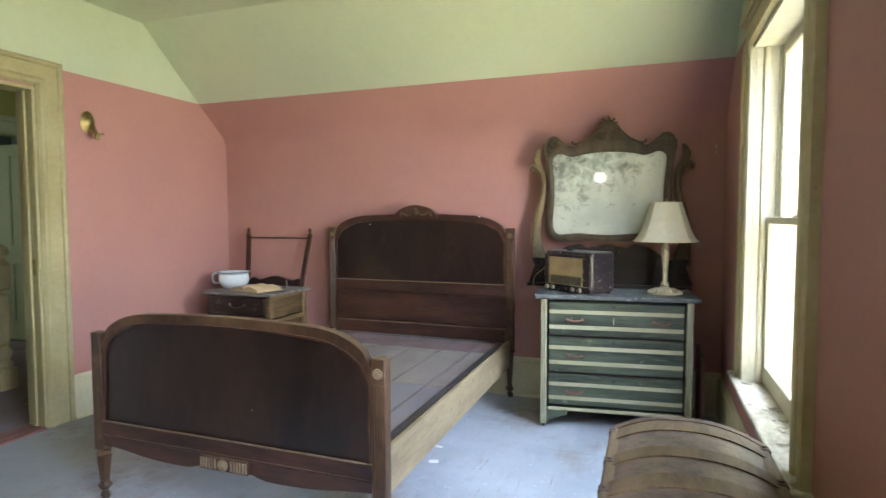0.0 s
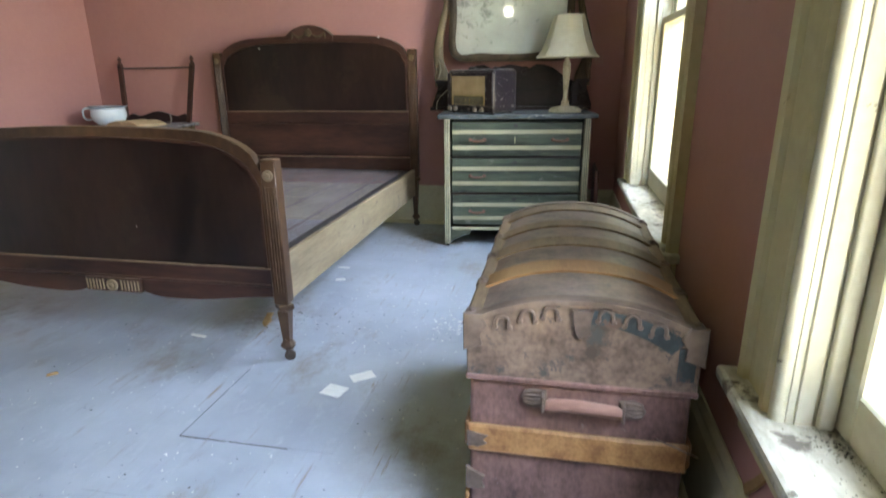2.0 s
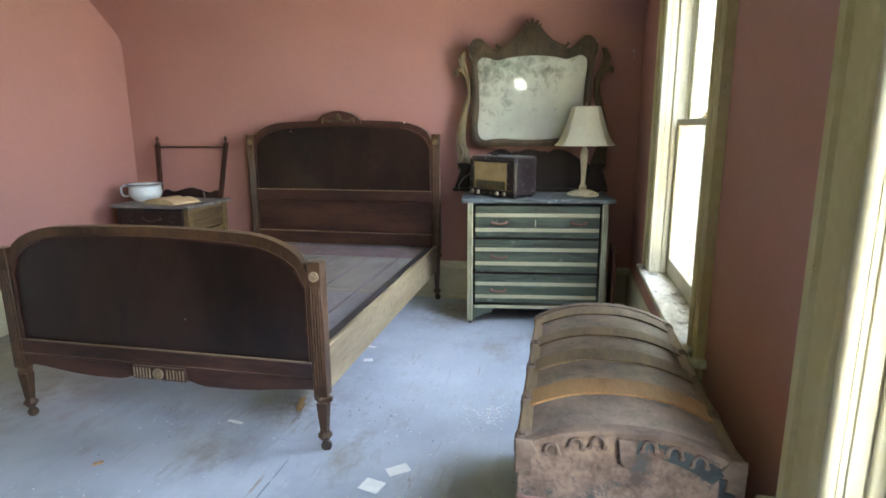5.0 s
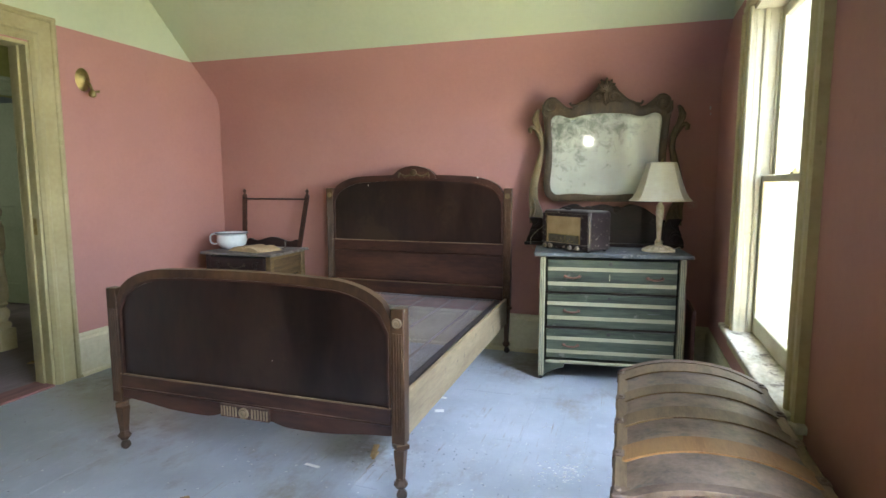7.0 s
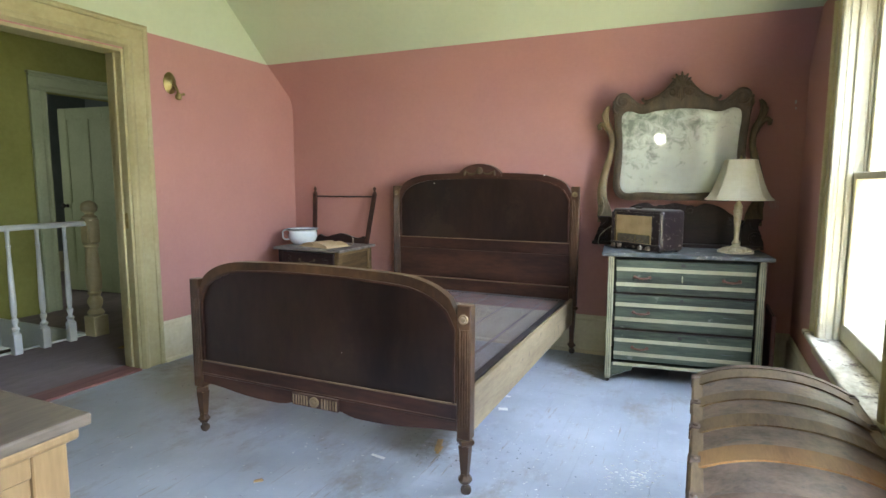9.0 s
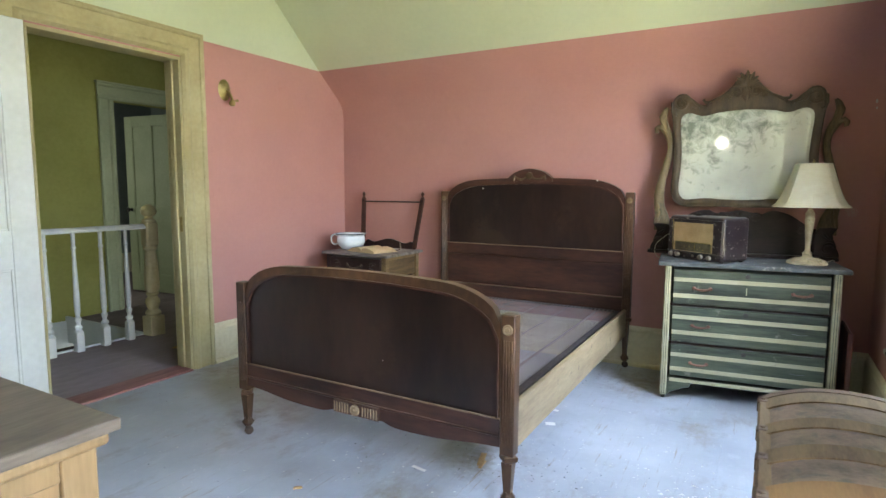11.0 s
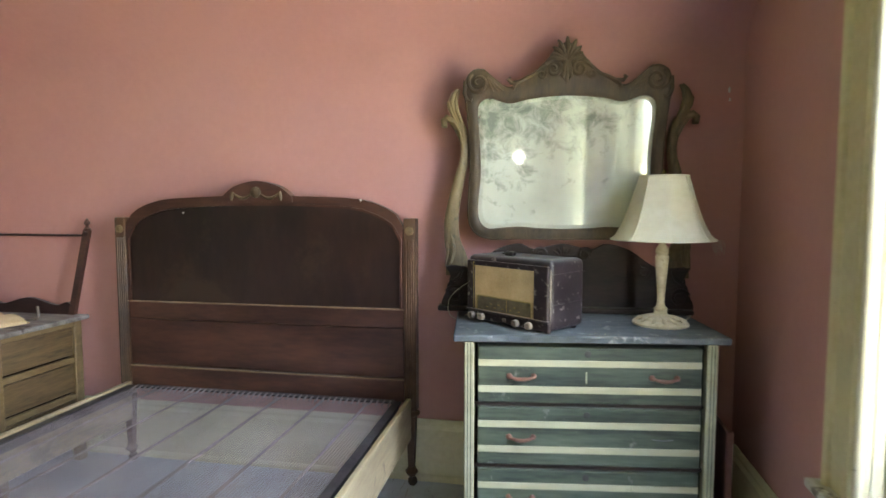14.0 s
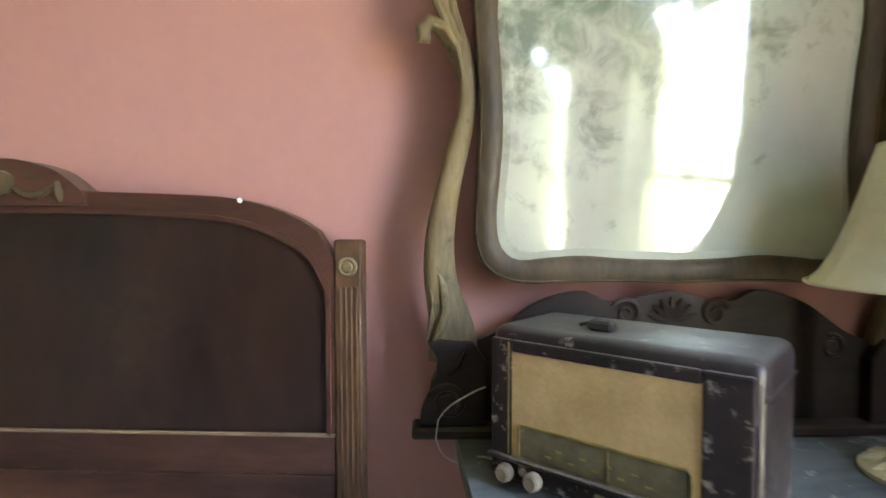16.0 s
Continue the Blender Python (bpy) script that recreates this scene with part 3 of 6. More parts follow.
def window(name, y0, y1):
    ob = thing(name, (EAST, (y0 + y1) / 2, W0), "tall double-hung sash window in chipped cream paint", "window", "", kind="structure")
    cy = (y0 + y1) / 2
    w = (y1 - y0) / 2
    H = W1 - W0
    for s in (-1, 1):
        bm = bmesh.new()
        casing(bm, (0, s * (w + 0.145), 0.0), (0, s * (w + 0.145), H), (0, -s, 0), (-1, 0, 0), 0.145)
        part("side_casing", bm, CREAM, ob)
    bm = bmesh.new()
    casing(bm, (0, -w - 0.145, H + 0.13), (0, w + 0.145, H + 0.13), (0, 0, -1), (-1, 0, 0), 0.13)
    part("head_casing", bm, CREAM, ob)
    part("drip_cap", cube(-0.048, 0, -w - 0.165, w + 0.165, H + 0.13, H + 0.155, bevel=0.006), CREAM, ob)
    part("window_sill", cube(-0.062, 0.115, -w - 0.175, w + 0.175, -0.002, 0.026, bevel=0.009, seg=2), SILLDIRTY, ob, "dirty flaking window sill")
    part("apron", cube(-0.020, 0, -w - 0.14, w + 0.14, -0.085, -0.002, bevel=0.005), CREAM, ob)
    for s in (-1, 1):
        a, b = sorted((s * w, s * (w - 0.018)))
        bm = cube(-0.006, 0.185, a, b, 0.026, H, bevel=0.001)
        e = sorted((s * (w - 0.018), s * (w - 0.034)))
        box(bm, 0.098, 0.108, *e, 0.026, H, bevel=0.002)
        part("jamb", bm, SILLPAINT, ob)
        e = sorted((s * (w - 0.018), s * (w - 0.032)))
        part("stop_bead", cube(0.036, 0.061, *e, 0.026, H - 0.018, bevel=0.006, seg=3), SILLPAINT, ob, "chipped rounded stop moulding", smooth=True)
        bm = tube(bmesh.new(), [(-0.012, s * (w - 0.004), 0.026), (-0.012, s * (w - 0.004), H)], 0.014, 12)
        part("corner_bead", bm, SILLPAINT, ob, "round corner bead with flaking paint", smooth=True)
        e = sorted((s * (w - 0.018), s * (w - 0.0215)))
        part("jamb_lining", cube(0.006, 0.033, *e, 0.026, H - 0.018, bevel=0.0015), SILLPAINT, ob)
    part("head_jamb", cube(-0.006, 0.185, -w + 0.018, w - 0.018, H - 0.018, H, bevel=0.001), SILLPAINT, ob)

    def sash(nm, x, z0, z1, bottom, top):
        f = bmesh.new()
        ww = w - 0.02
        for s in (-1, 1):
            a, b = sorted((s * ww, s * (ww - 0.048)))
            box(f, x, x + 0.034, a, b, z0, z1, bevel=0.004)
        box(f, x + 0.001, x + 0.033, -ww + 0.046, ww - 0.046, z0, z0 + bottom, bevel=0.004)
        box(f, x + 0.001, x + 0.033, -ww + 0.046, ww - 0.046, z1 - top, z1, bevel=0.004)
        fr = part(nm, f, SILLPAINT, ob)
        p = part("pane", cube(x + 0.015, x + 0.018, -ww + 0.044, ww - 0.044, z0 + bottom - 0.004, z1 - top + 0.004), GLASS, fr)
        p.visible_shadow = False
    sash("lower_sash", 0.063, 0.028, 0.80, 0.085, 0.032)
    sash("upper_sash", 0.109, 0.768, H - 0.02, 0.032, 0.05)
    lk = lathe(bmesh.new(), [(0.012, 0), (0.014, 0.006), (0.006, 0.012), (0.006, 0.02), (0.0, 0.022)], 10, (0.085, 0.0, 0.80))
    box(lk, 0.07, 0.10, -0.03, 0.01, 0.80, 0.806)
    part("sash_lock", lk, BRASS, ob)
    return ob


for nm, (a, b) in WIN.items():
    window(nm, a, b)

# doorway trim and the leaf folded back on the wall
trim = thing("door_frame_1", (WEST, 0, 0), "cream painted door casing with a moulded edge", "door frame", kind="structure")
k, zt = 0.158 / 0.140, DOORH + 0.168
for y, s in ((DOOR1 + 0.155, -1), (DOOR0 - 0.155, 1)):
    bm = swept(bmesh.new(), [((0, y, 0), (0, s * k, 0), (1, 0, 0)), ((0, y, zt), (0, s * k, -k), (1, 0, 0))], CASING)
    part("side_casing", bm, DOORCREAM, trim)
bm = swept(bmesh.new(), [((0, DOOR0 - 0.155, zt), (0, k, -k), (1, 0, 0)), ((0, DOOR1 + 0.155, zt), (0, -k, -k), (1, 0, 0))], CASING)
part("head_casing", bm, DOORCREAM, trim)
part("jamb", cube(-0.14, 0.004, DOOR1 - 0.02, DOOR1, 0, DOORH, bevel=0.002), DOORCREAM, trim)
part("jamb", cube(-0.14, 0.004, DOOR0, DOOR0 + 0.02, 0, DOORH, bevel=0.002), DOORCREAM, trim)
part("head_jamb", cube(-0.14, 0.004, DOOR0 + 0.02, DOOR1 - 0.02, DOORH - 0.02, DOORH, bevel=0.002), DOORCREAM, trim)
part("door_stop", cube(-0.09, -0.05, DOOR1 - 0.034, DOOR1 - 0.02, 0, DOORH - 0.02, bevel=0.003), DOORCREAM, trim)
part("strike_plate", cube(-0.046, -0.02, DOOR1 - 0.023, DOOR1 - 0.0195, 0.93, 1.03), BRASS, trim)
part("threshold", cube(-0.14, 0.03, DOOR0 + 0.02, DOOR1 - 0.02, -0.02, 0.012, bevel=0.005), REDSTEP, trim, "worn red-brown threshold board")


def panel_door(name, w, h, mat, knob_mat, label, knob_at):
    """Four-panel leaf: hinge edge at x = 0, face towards -y, bottom at z = 0."""
    ob = thing(name, (0, 0, 0), label, "door", kind="structure")
    t, st = 0.036, 0.115
    for x0, x1 in ((0, st), (w - st, w)):
        part("stile", cube(x0, x1, 0, t, 0, h, bevel=0.003), mat, ob)
    part("mullion", cube(w / 2 - 0.05, w / 2 + 0.05, 0.001, t - 0.001, 0.19, h - 0.1, bevel=0.002), mat, ob)
    for z0, z1 in ((0, 0.2), (0.80, 0.99), (h - 0.115, h)):
        part("rail", cube(st, w - st, 0.002, t - 0.002, z0, z1, bevel=0.002), mat, ob)
    for x0, x1 in ((st - 0.004, w / 2 - 0.046), (w / 2 + 0.046, w - st + 0.004)):
        for z0, z1 in ((0.196, 0.804), (0.986, h - 0.111)):
            bm = cube(x0, x1, 0.013, t - 0.013, z0, z1)
            for a in (0.004, t - 0.013):
                box(bm, x0, x0 + 0.016, a, a + 0.009, z0, z1, bevel=0.003)
                box(bm, x1 - 0.016, x1, a, a + 0.009, z0, z1, bevel=0.003)
                box(bm, x0 + 0.016, x1 - 0.016, a, a + 0.009, z0, z0 + 0.016, bevel=0.003)
                box(bm, x0 + 0.016, x1 - 0.016, a, a + 0.009, z1 - 0.016, z1, bevel=0.003)
            part("panel", bm, mat, ob)
    for s, y in ((-1, 0), (1, t)):
        bm = lathe(bmesh.new(), [(0.022, 0), (0.022, 0.004), (0.009, 0.008), (0.009, 0.03), (0.024, 0.04), (0.027, 0.052), (0.02, 0.062), (0, 0.065)], 14, m=pose(knob_at, y, 0.96, 90 if s < 0 else -90))
        part("door_knob", bm, knob_mat, ob, smooth=True)
    return ob


leaf = panel_door("door_1", 0.86, 2.02, WHITEP, BRASS, "white painted panel door standing open against the wall", 0.80)
leaf.matrix_world = pose(WEST + 0.090, DOOR0 - 0.035, 0.012, 0, 0, -91.5) @ pose(0, -0.036, 0)

# closed door and casing behind
trim = thing("door_frame_3", (0, SOUTH, 0), "cream painted casing of a closed closet door", "door frame", kind="structure")
for x, s in ((0.79, 1), (1.50, -1)):
    bm = bmesh.new()
    casing(bm, (x - s * 0.125, 0, 0), (x - s * 0.125, 0, 2.04), (s, 0, 0), (0, 1, 0), 0.12)
    part("side_casing", bm, CREAM, trim)
bm = bmesh.new()
casing(bm, (0.665, 0, 2.17), (1.60, 0, 2.17), (0, 0, -1), (0, 1, 0), 0.13)
part("head_casing", bm, CREAM, trim)
leaf = panel_door("door_3", 0.70, 2.02, WHITEP, BRASS, "white painted closet door, closed", 0.64)
leaf.matrix_world = pose(1.495, SOUTH + 0.004, 0.01, 0, 0, 180) @ pose(0, -0.036, 0)

# ---- the stair hall ----
HX = -4.62
structure("hall_floor", cube(-3.40, WW, SOUTH, 5.2, -0.14, -0.022), HALLF, "bare worn grey-brown hall boards", "floor")
structure("hall_floor_2", cube(HX - 0.1, -3.40, 3.50, 5.2, -0.14, -0.022), HALLF, "bare worn grey-brown landing boards", "floor")
FD0, FD1 = 4.030, 4.830
yz_wall("wall_hall_1", HX - 0.12, HX, [(SOUTH, -2.2), (FD0, -2.2), (FD0, 2.7), (SOUTH, 2.7)], HALLWALL, "yellow-green painted stairwell wall")
yz_wall("wall_hall_2", HX - 0.12, HX, [(FD1, 0), (5.2, 0), (5.2, 2.7), (FD1, 2.7)], HALLWALL, "yellow-green painted hall wall")
yz_wall("wall_hall_3", HX - 0.12, HX, [(FD0, 2.07), (FD1, 2.07), (FD1, 2.7), (FD0, 2.7)], HALLWALL, "yellow-green painted plaster over the far doorway")
structure("wall_hall_4", cube(HX - 0.12, WW, 5.2, 5.32, -0.1, 2.7), HALLWALL, "yellow-green painted hall end wall", "wall")
bm = cube(HX - 0.12, WW, SOUTH - 0.12, SOUTH, -2.2, 0.8)
box(bm, HX - 0.12, WW, SOUTH - 0.12, SOUTH, 2.3, 2.7)
box(bm, HX - 0.12, -4.1, SOUTH - 0.12, SOUTH, 0.8, 2.3)
box(bm, -2.9, WW, SOUTH - 0.12, SOUTH, 0.8, 2.3)
structure("wall_hall_5", bm, HALLWALL, "yellow-green hall wall with a window opening", "wall")
structure("hall_ceiling", cube(HX - 0.12, WW, SOUTH - 0.12, 5.32, 2.62, 2.72), HALLWALL, "dim yellow-green hall ceiling", "ceiling")
structure("stair_soffit", cube(HX, -3.40, SOUTH, 3.5, -2.2, -2.1), HALLF, "dark stairwell bottom", "floor")
structure("stairwell_trim", cube(-3.42, -3.398, SOUTH, 3.52, -0.24, 0.012, bevel=0.004), WHITEP, "white board along the stairwell edge", "trim")
structure("stairwell_trim_2", cube(HX, -3.42, 3.478, 3.502, -0.24, 0.012, bevel=0.004), WHITEP, "white board across the stairwell edge", "trim")
structure("stairwell_wall", cube(-3.42, -3.30, SOUTH, 3.5, -2.2, -0.24), HALLWALL, "dim wall below the landing", "wall")
structure("baseboard_hall", cube(HX, HX + 0.022, SOUTH, 3.76, -0.28, -0.03, bevel=0.005), WHITEP, "pale stairwell baseboard", "baseboard")
structure("trim_hall", cube(HX, HX + 0.05, SOUTH, 3.72, -0.335, -0.285, bevel=0.01), OAKD, "dark wooden stair rail moulding", "trim")

trim = thing("door_frame_2", (HX, 0, 0), "grey-cream painted casing of the far doorway", "door frame", kind="structure")
for y, s in ((FD0, 1), (FD1, -1)):
    bm = bmesh.new()
    casing(bm, (0, y - s * 0.145, -0.02), (0, y - s * 0.145, 2.07), (0, s, 0), (1, 0, 0), 0.145)
    part("side_casing", bm, GREENDOOR, trim)
bm = bmesh.new()
casing(bm, (0, FD0 - 0.145, 2.22), (0, FD1 + 0.145, 2.22), (0, 0, -1), (1, 0, 0), 0.15)
part("head_casing", bm, GREENDOOR, trim)
part("cap", cube(0, 0.05, FD0 - 0.16, FD1 + 0.16, 2.22, 2.24, bevel=0.004), GREENDOOR, trim)
for y in (FD0, FD1 - 0.02):
    part("jamb", cube(-0.12, 0.003, y, y + 0.02, -0.02, 2.07), GREENDOOR, trim)
leaf = panel_door("door_2", 0.76, 2.03, GREENDOOR, BLACK, "pale grey-green panel door standing ajar into a dark room", 0.70)
leaf.matrix_world = pose(HX - 0.13, FD1 - 0.03, 0.0, 0, 0, -174)

# the dark room past the far door
yz_wall("wall_far_room", HX - 2.6, HX - 2.5, [(2.6, 0), (6.2, 0), (6.2, 2.7), (2.6, 2.7)], BLUEWALL, "slate blue wall of the dark far room")
structure("wall_far_room_2", cube(HX - 2.5, HX - 0.12, 6.1, 6.2, 0, 2.7), BLUEWALL, "slate blue wall of the dark far room", "wall")
structure("wall_far_room_3", cube(HX - 2.5, HX - 0.12, 2.6, 2.7, 0, 2.7), BLUEWALL, "slate blue wall of the dark far room", "wall")
structure("floor_far_room", cube(HX - 2.6, HX - 0.1, 2.6, 6.2, -0.12, -0.02), HALLF, "dark bare floor of the far room", "floor")
structure("ceiling_far_room", cube(HX - 2.6, HX - 0.12, 2.6, 6.2, 2.7, 2.8), BLUEWALL, "dark ceiling of the far room", "ceiling")
yz_wall("wall_far_room_4", HX - 0.24, HX - 0.12, [(5.2, 0), (6.2, 0), (6.2, 2.7), (5.2, 2.7)], BLUEWALL, "slate blue wall of the dark far room")
skirting("baseboard_far_room", (HX - 2.5, 2.7, -0.02), (HX - 2.5, 6.1, -0.02), (1, 0, 0))

# balustrade
rail = thing("stair_balustrade", (-3.345, 3.53, 0), "white turned balustrade with a cream newel post", "balustrade")
bm = bmesh.new()
swept(bm, [((0, -4.1, 0.885), (1, 0, 0), (0, 0, 1)), ((0, -0.03, 0.885), (1, 0, 0), (0, 0, 1))], [(-0.032, 0), (-0.034, 0.012), (-0.022, 0.032), (0, 0.04), (0.022, 0.032), (0.034, 0.012), (0.032, 0)])
part("handrail", bm, WHITEP, rail)
PROF = [(0.018, 0.17), (0.026, 0.175), (0.027, 0.19), (0.016, 0.20), (0.014, 0.215), (0.022, 0.235), (0.024, 0.25), (0.014, 0.265), (0.019, 0.30), (0.021, 0.36), (0.017, 0.55), (0.013, 0.72), (0.012, 0.76), (0.018, 0.775), (0.012, 0.79), (0.014, 0.885)]
bal = None
for i in range(20):
    y = -0.205 - i * 0.195
    if bal is None:
        bm = cube(-0.027, 0.027, -0.027, 0.027, 0, 0.15, bevel=0.004)
        lathe(bm, [(0.03, 0.15), (0.018, 0.17)] + PROF, 12)
        bal = part("baluster", bm, WHITEP, rail, smooth=True)
        bal.location = (0, y, 0)
    else:
        o = new("baluster", bal.data)
        o.parent, o.location = rail, (0, y, 0)
bm = cube(-0.062, 0.062, -0.062, 0.062, -0.02, 0.16, bevel=0.006)
lathe(bm, [(0.05, 0.16), (0.062, 0.18), (0.055, 0.20), (0.038, 0.215), (0.05, 0.245), (0.058, 0.275), (0.05, 0.30), (0.036, 0.32), (0.05, 0.345), (0.042, 0.36), (0.056, 0.38), (0.058, 0.48), (0.046, 0.66), (0.040, 0.70), (0.055, 0.72), (0.05, 0.74)], 20)
box(bm, -0.052, 0.052, -0.052, 0.052, 0.74, 0.94, bevel=0.014)
lathe(bm, [(0.052, 0.94), (0.055, 0.955), (0.035, 0.968), (0.03, 0.98), (0.056, 1.0), (0.062, 1.03), (0.05, 1.06), (0.022, 1.078), (0, 1.083)], 20)
part("newel_post", bm, CREAM, rail, "cream turned newel post with a ball top", smooth=True)

# bright hazy distance outside the windows, and the ground
HAZE = bpy.data.materials.new("bright_hazy_distance")
HAZE.use_nodes = True
hz = HAZE.node_tree.nodes["Principled BSDF"]
socket(hz, "Base Color", (0.6, 0.65, 0.55, 1)), socket(hz, "Emission Color", (0.97, 1.0, 0.93, 1)), socket(hz, "Emission Strength", 2.6)
structure("backdrop", cube(3.1, 3.15, -14, 40, -3.5, 7), HAZE, "overexposed white haze of trees and sky", "backdrop")
structure("ground", cube(-300, 300, -300, 300, -3.6, -3.5), LAWNM, "rough green lawn round the house", "ground")

# ---- bed ----


def bed_board(parent, name, x0, x1, y, t, post, arch_z, side_z, panel_z, rail_z, low_z, foot_r):
    """One end of the bed: two fluted posts, arched frame, veneer panel, lower rails. y is the front face, t the post's depth."""
    pw = 0.056
    mid, half = (x0 + x1) / 2, (x1 - x0) / 2
    for s, x in ((1, x0), (-1, x1)):
        a, b = sorted((x, x + s * pw))
        bm = cube(a, b, y, y + t, low_z - 0.01, post, bevel=0.004)
        p = part("post", bm, WALNUTF, parent, smooth=True)
        for k in range(4):
            xx = a + 0.012 + k * 0.0107
            part("flute", tube(bmesh.new(), [(xx, y + 0.0005, low_z + 0.04), (xx, y + 0.0005, post - 0.095)], 0.0043, 6), WALNUTF, p, smooth=True)
        if post < 1 and s > 0:
            p["label"] = "fluted post that has lost its rosette"
        else:
            part("rosette", lathe(bmesh.new(), [(0.020, 0), (0.020, 0.004), (0.016, 0.007), (0.012, 0.005), (0.009, 0.009), (0, 0.011)], 16, m=pose((a + b) / 2, y, post - 0.055, 90)), ORNAM if post < 1 else OAKH, p, smooth=True)
        cx, cy = (a + b) / 2, y + t / 2
        bm = bmesh.new()
        prof = [(0.022, low_z - 0.01), (0.036, low_z - 0.015), (0.036, low_z - 0.03), (0.028, low_z - 0.038)]
        lathe(bm, [(r * 1.05, z) for r, z in prof[::-1]] + [], 4, (cx, cy, 0), None)
        lathe(bm, [(0.018, 0.075), (0.030, low_z - 0.038)], 4, (0, 0, 0), Matrix.Translation((cx, cy, 0)) @ pose(0, 0, 0, 0, 0, 45))
        lathe(bm, [(0.010, 0.042), (0.020, 0.050), (0.030, 0.066), (0.019, 0.082), (0.017, 0.090)], 8, (cx, cy, 0))
        leg = part("leg", bm, WALNUTF, parent)
        cast = lathe(bmesh.new(), [(0.008, -0.009), (0.021, -0.007), (0.021, 0.007), (0.008, 0.009)], 14, m=pose(cx + 0.004, cy, 0.0215, 90, 0, 20))
        box(cast, cx - 0.004, cx + 0.004, cy - 0.013, cy + 0.013, 0.03, 0.05)
        part("caster", cast, CASTER, leg, "worn brown caster")
    xi0, xi1 = x0 + pw, x1 - pw
    hi = (xi1 - xi0) / 2

    def arch(inset, side=0.0, drop=0.0, n=41):
        """The arched outline, inset from the top by inset and from the sides by side, with legs down to the panel's foot."""
        pts = []
        for i in range(n):
            u = -1 + 2 * i / (n - 1)
            k = abs(u)
            flat = arch_z - 0.030 * k ** 2
            if k > 0.62:
                q = (k - 0.62) / 0.38
                flat -= (arch_z - 0.012 - side_z) * (1 - math.sqrt(max(0.0, 1 - min(1, q) ** 2)))
            pts.append((mid + u * (hi - side), flat - inset - drop * k ** 4))
        return [(mid - hi + side, panel_z)] + pts + [(mid + hi - side, panel_z)]
    rim, sd = 0.037, 0.010
    bm = strip(bmesh.new(), arch(0), arch(rim, sd, 0.012), y + 0.006, y + t - 0.006)
    part("top_rail", bm, WALNUTF if post < 1 else WALNUTR, parent, "arched brown moulding, worn on top", smooth=True)
    bm = strip(bmesh.new(), arch(rim - 0.001, sd - 0.001, 0.012), arch(rim + 0.008, sd + 0.008, 0.014), y + 0.001, y + 0.013)
    part("bead", bm, WALNUTR, parent, smooth=True)
    outline = arch(rim + 0.004, sd + 0.004, 0.012)[1:-1]
    bm = slab(bmesh.new(), outline + [(xi1 - 0.002, panel_z - 0.01), (xi0 + 0.002, panel_z - 0.01)], y + 0.014, y + t - 0.014)
    part("panel", bm, WALNUT, parent, "dark veneer panel with clouded finish")
    return xi0, xi1, mid


bed = thing("bed", (0, 0, 0), "dark walnut double bed frame with a bare wire spring", "bed")
# foot end
FX0, FX1, FY = -1.160, 0.290, 2.538
a, b, mid = bed_board(bed, "footboard", FX0, FX1, FY, 0.052, 0.768, 0.876, 0.738, 0.372, 0.25, 0.245, 0.02)
bm = cube(a, b, FY + 0.004, FY + 0.046, 0.30, 0.371, bevel=0.004)
part("inlay_line", cube(a, b, FY + 0.001, FY + 0.006, 0.3715, 0.3765), ORNAM, bed, "pale inlay line")
tube(bm, [(a, FY + 0.004, 0.309), (b, FY + 0.004, 0.309)], 0.004, 8)
part("lower_rail", bm, WALNUTR, bed, smooth=True)
half = (b - a) / 2
low = spline([(a, 0.262), (a + 0.10, 0.255), (a + 0.28, 0.235), (mid - 0.20, 0.232), (mid - 0.13, 0.248), (mid, 0.25), (mid + 0.13, 0.248), (mid + 0.20, 0.232), (b - 0.28, 0.235), (b - 0.10, 0.255), (b, 0.262)], 41)
part("apron", strip(bmesh.new(), [(x, 0.302) for x, z in low], low, FY + 0.008, FY + 0.04), WALNUTR, bed)
bm = cube(mid - 0.122, mid + 0.122, FY - 0.006, FY + 0.02, 0.246, 0.304, bevel=0.003)
orn = part("ornament_block", bm, WALNUTR, bed, "pale fluted block with a round rosette")
for k in range(16):
    x = mid - 0.113 + k * 0.0145 + (0.008 if k > 7 else 0)
    if abs(x - mid) > 0.026:
        part("flute", tube(bmesh.new(), [(x, FY - 0.006, 0.254), (x, FY - 0.006, 0.296)], 0.0042, 6), ORNAM, orn)
part("rosette", lathe(bmesh.new(), [(0.024, 0), (0.024, 0.006), (0.019, 0.010), (0.013, 0.007), (0.008, 0.012), (0, 0.013)], 18, m=pose(mid, FY - 0.006, 0.275, 90)), ORNAM, orn, smooth=True)
# head end
HX0, HX1, HY = -1.190, 0.284, 4.585
a, b, mid = bed_board(bed, "headboard", HX0, HX1, HY, 0.052, 1.200, 1.300, 1.175, 0.80, 0.40, 0.36, 0.02)
for z0, z1, m in ((0.715, 0.80, WALNUTR), (0.492, 0.715, WALNUTR), (0.385, 0.485, WALNUTR)):
    bm = cube(a, b, HY + 0.006 if z1 != 0.715 else HY + 0.012, HY + 0.044, z0, z1, bevel=0.004)
    part("cross_panel", bm, m, bed)
for z in (0.802, 0.488):
    part("inlay_line", cube(a, b, HY + 0.001, HY + 0.008, z - 0.003, z + 0.002), ORNAM, bed, "pale dusty ledge line")
cr = spline([(mid - 0.172, 1.288), (mid - 0.155, 1.308), (mid - 0.10, 1.345), (mid, 1.366), (mid + 0.10, 1.345), (mid + 0.155, 1.308), (mid + 0.172, 1.288)], 25)
bm = strip(bmesh.new(), cr, [(x, min(z - 0.006, 1.270)) for x, z in cr], HY - 0.004, HY + 0.05)
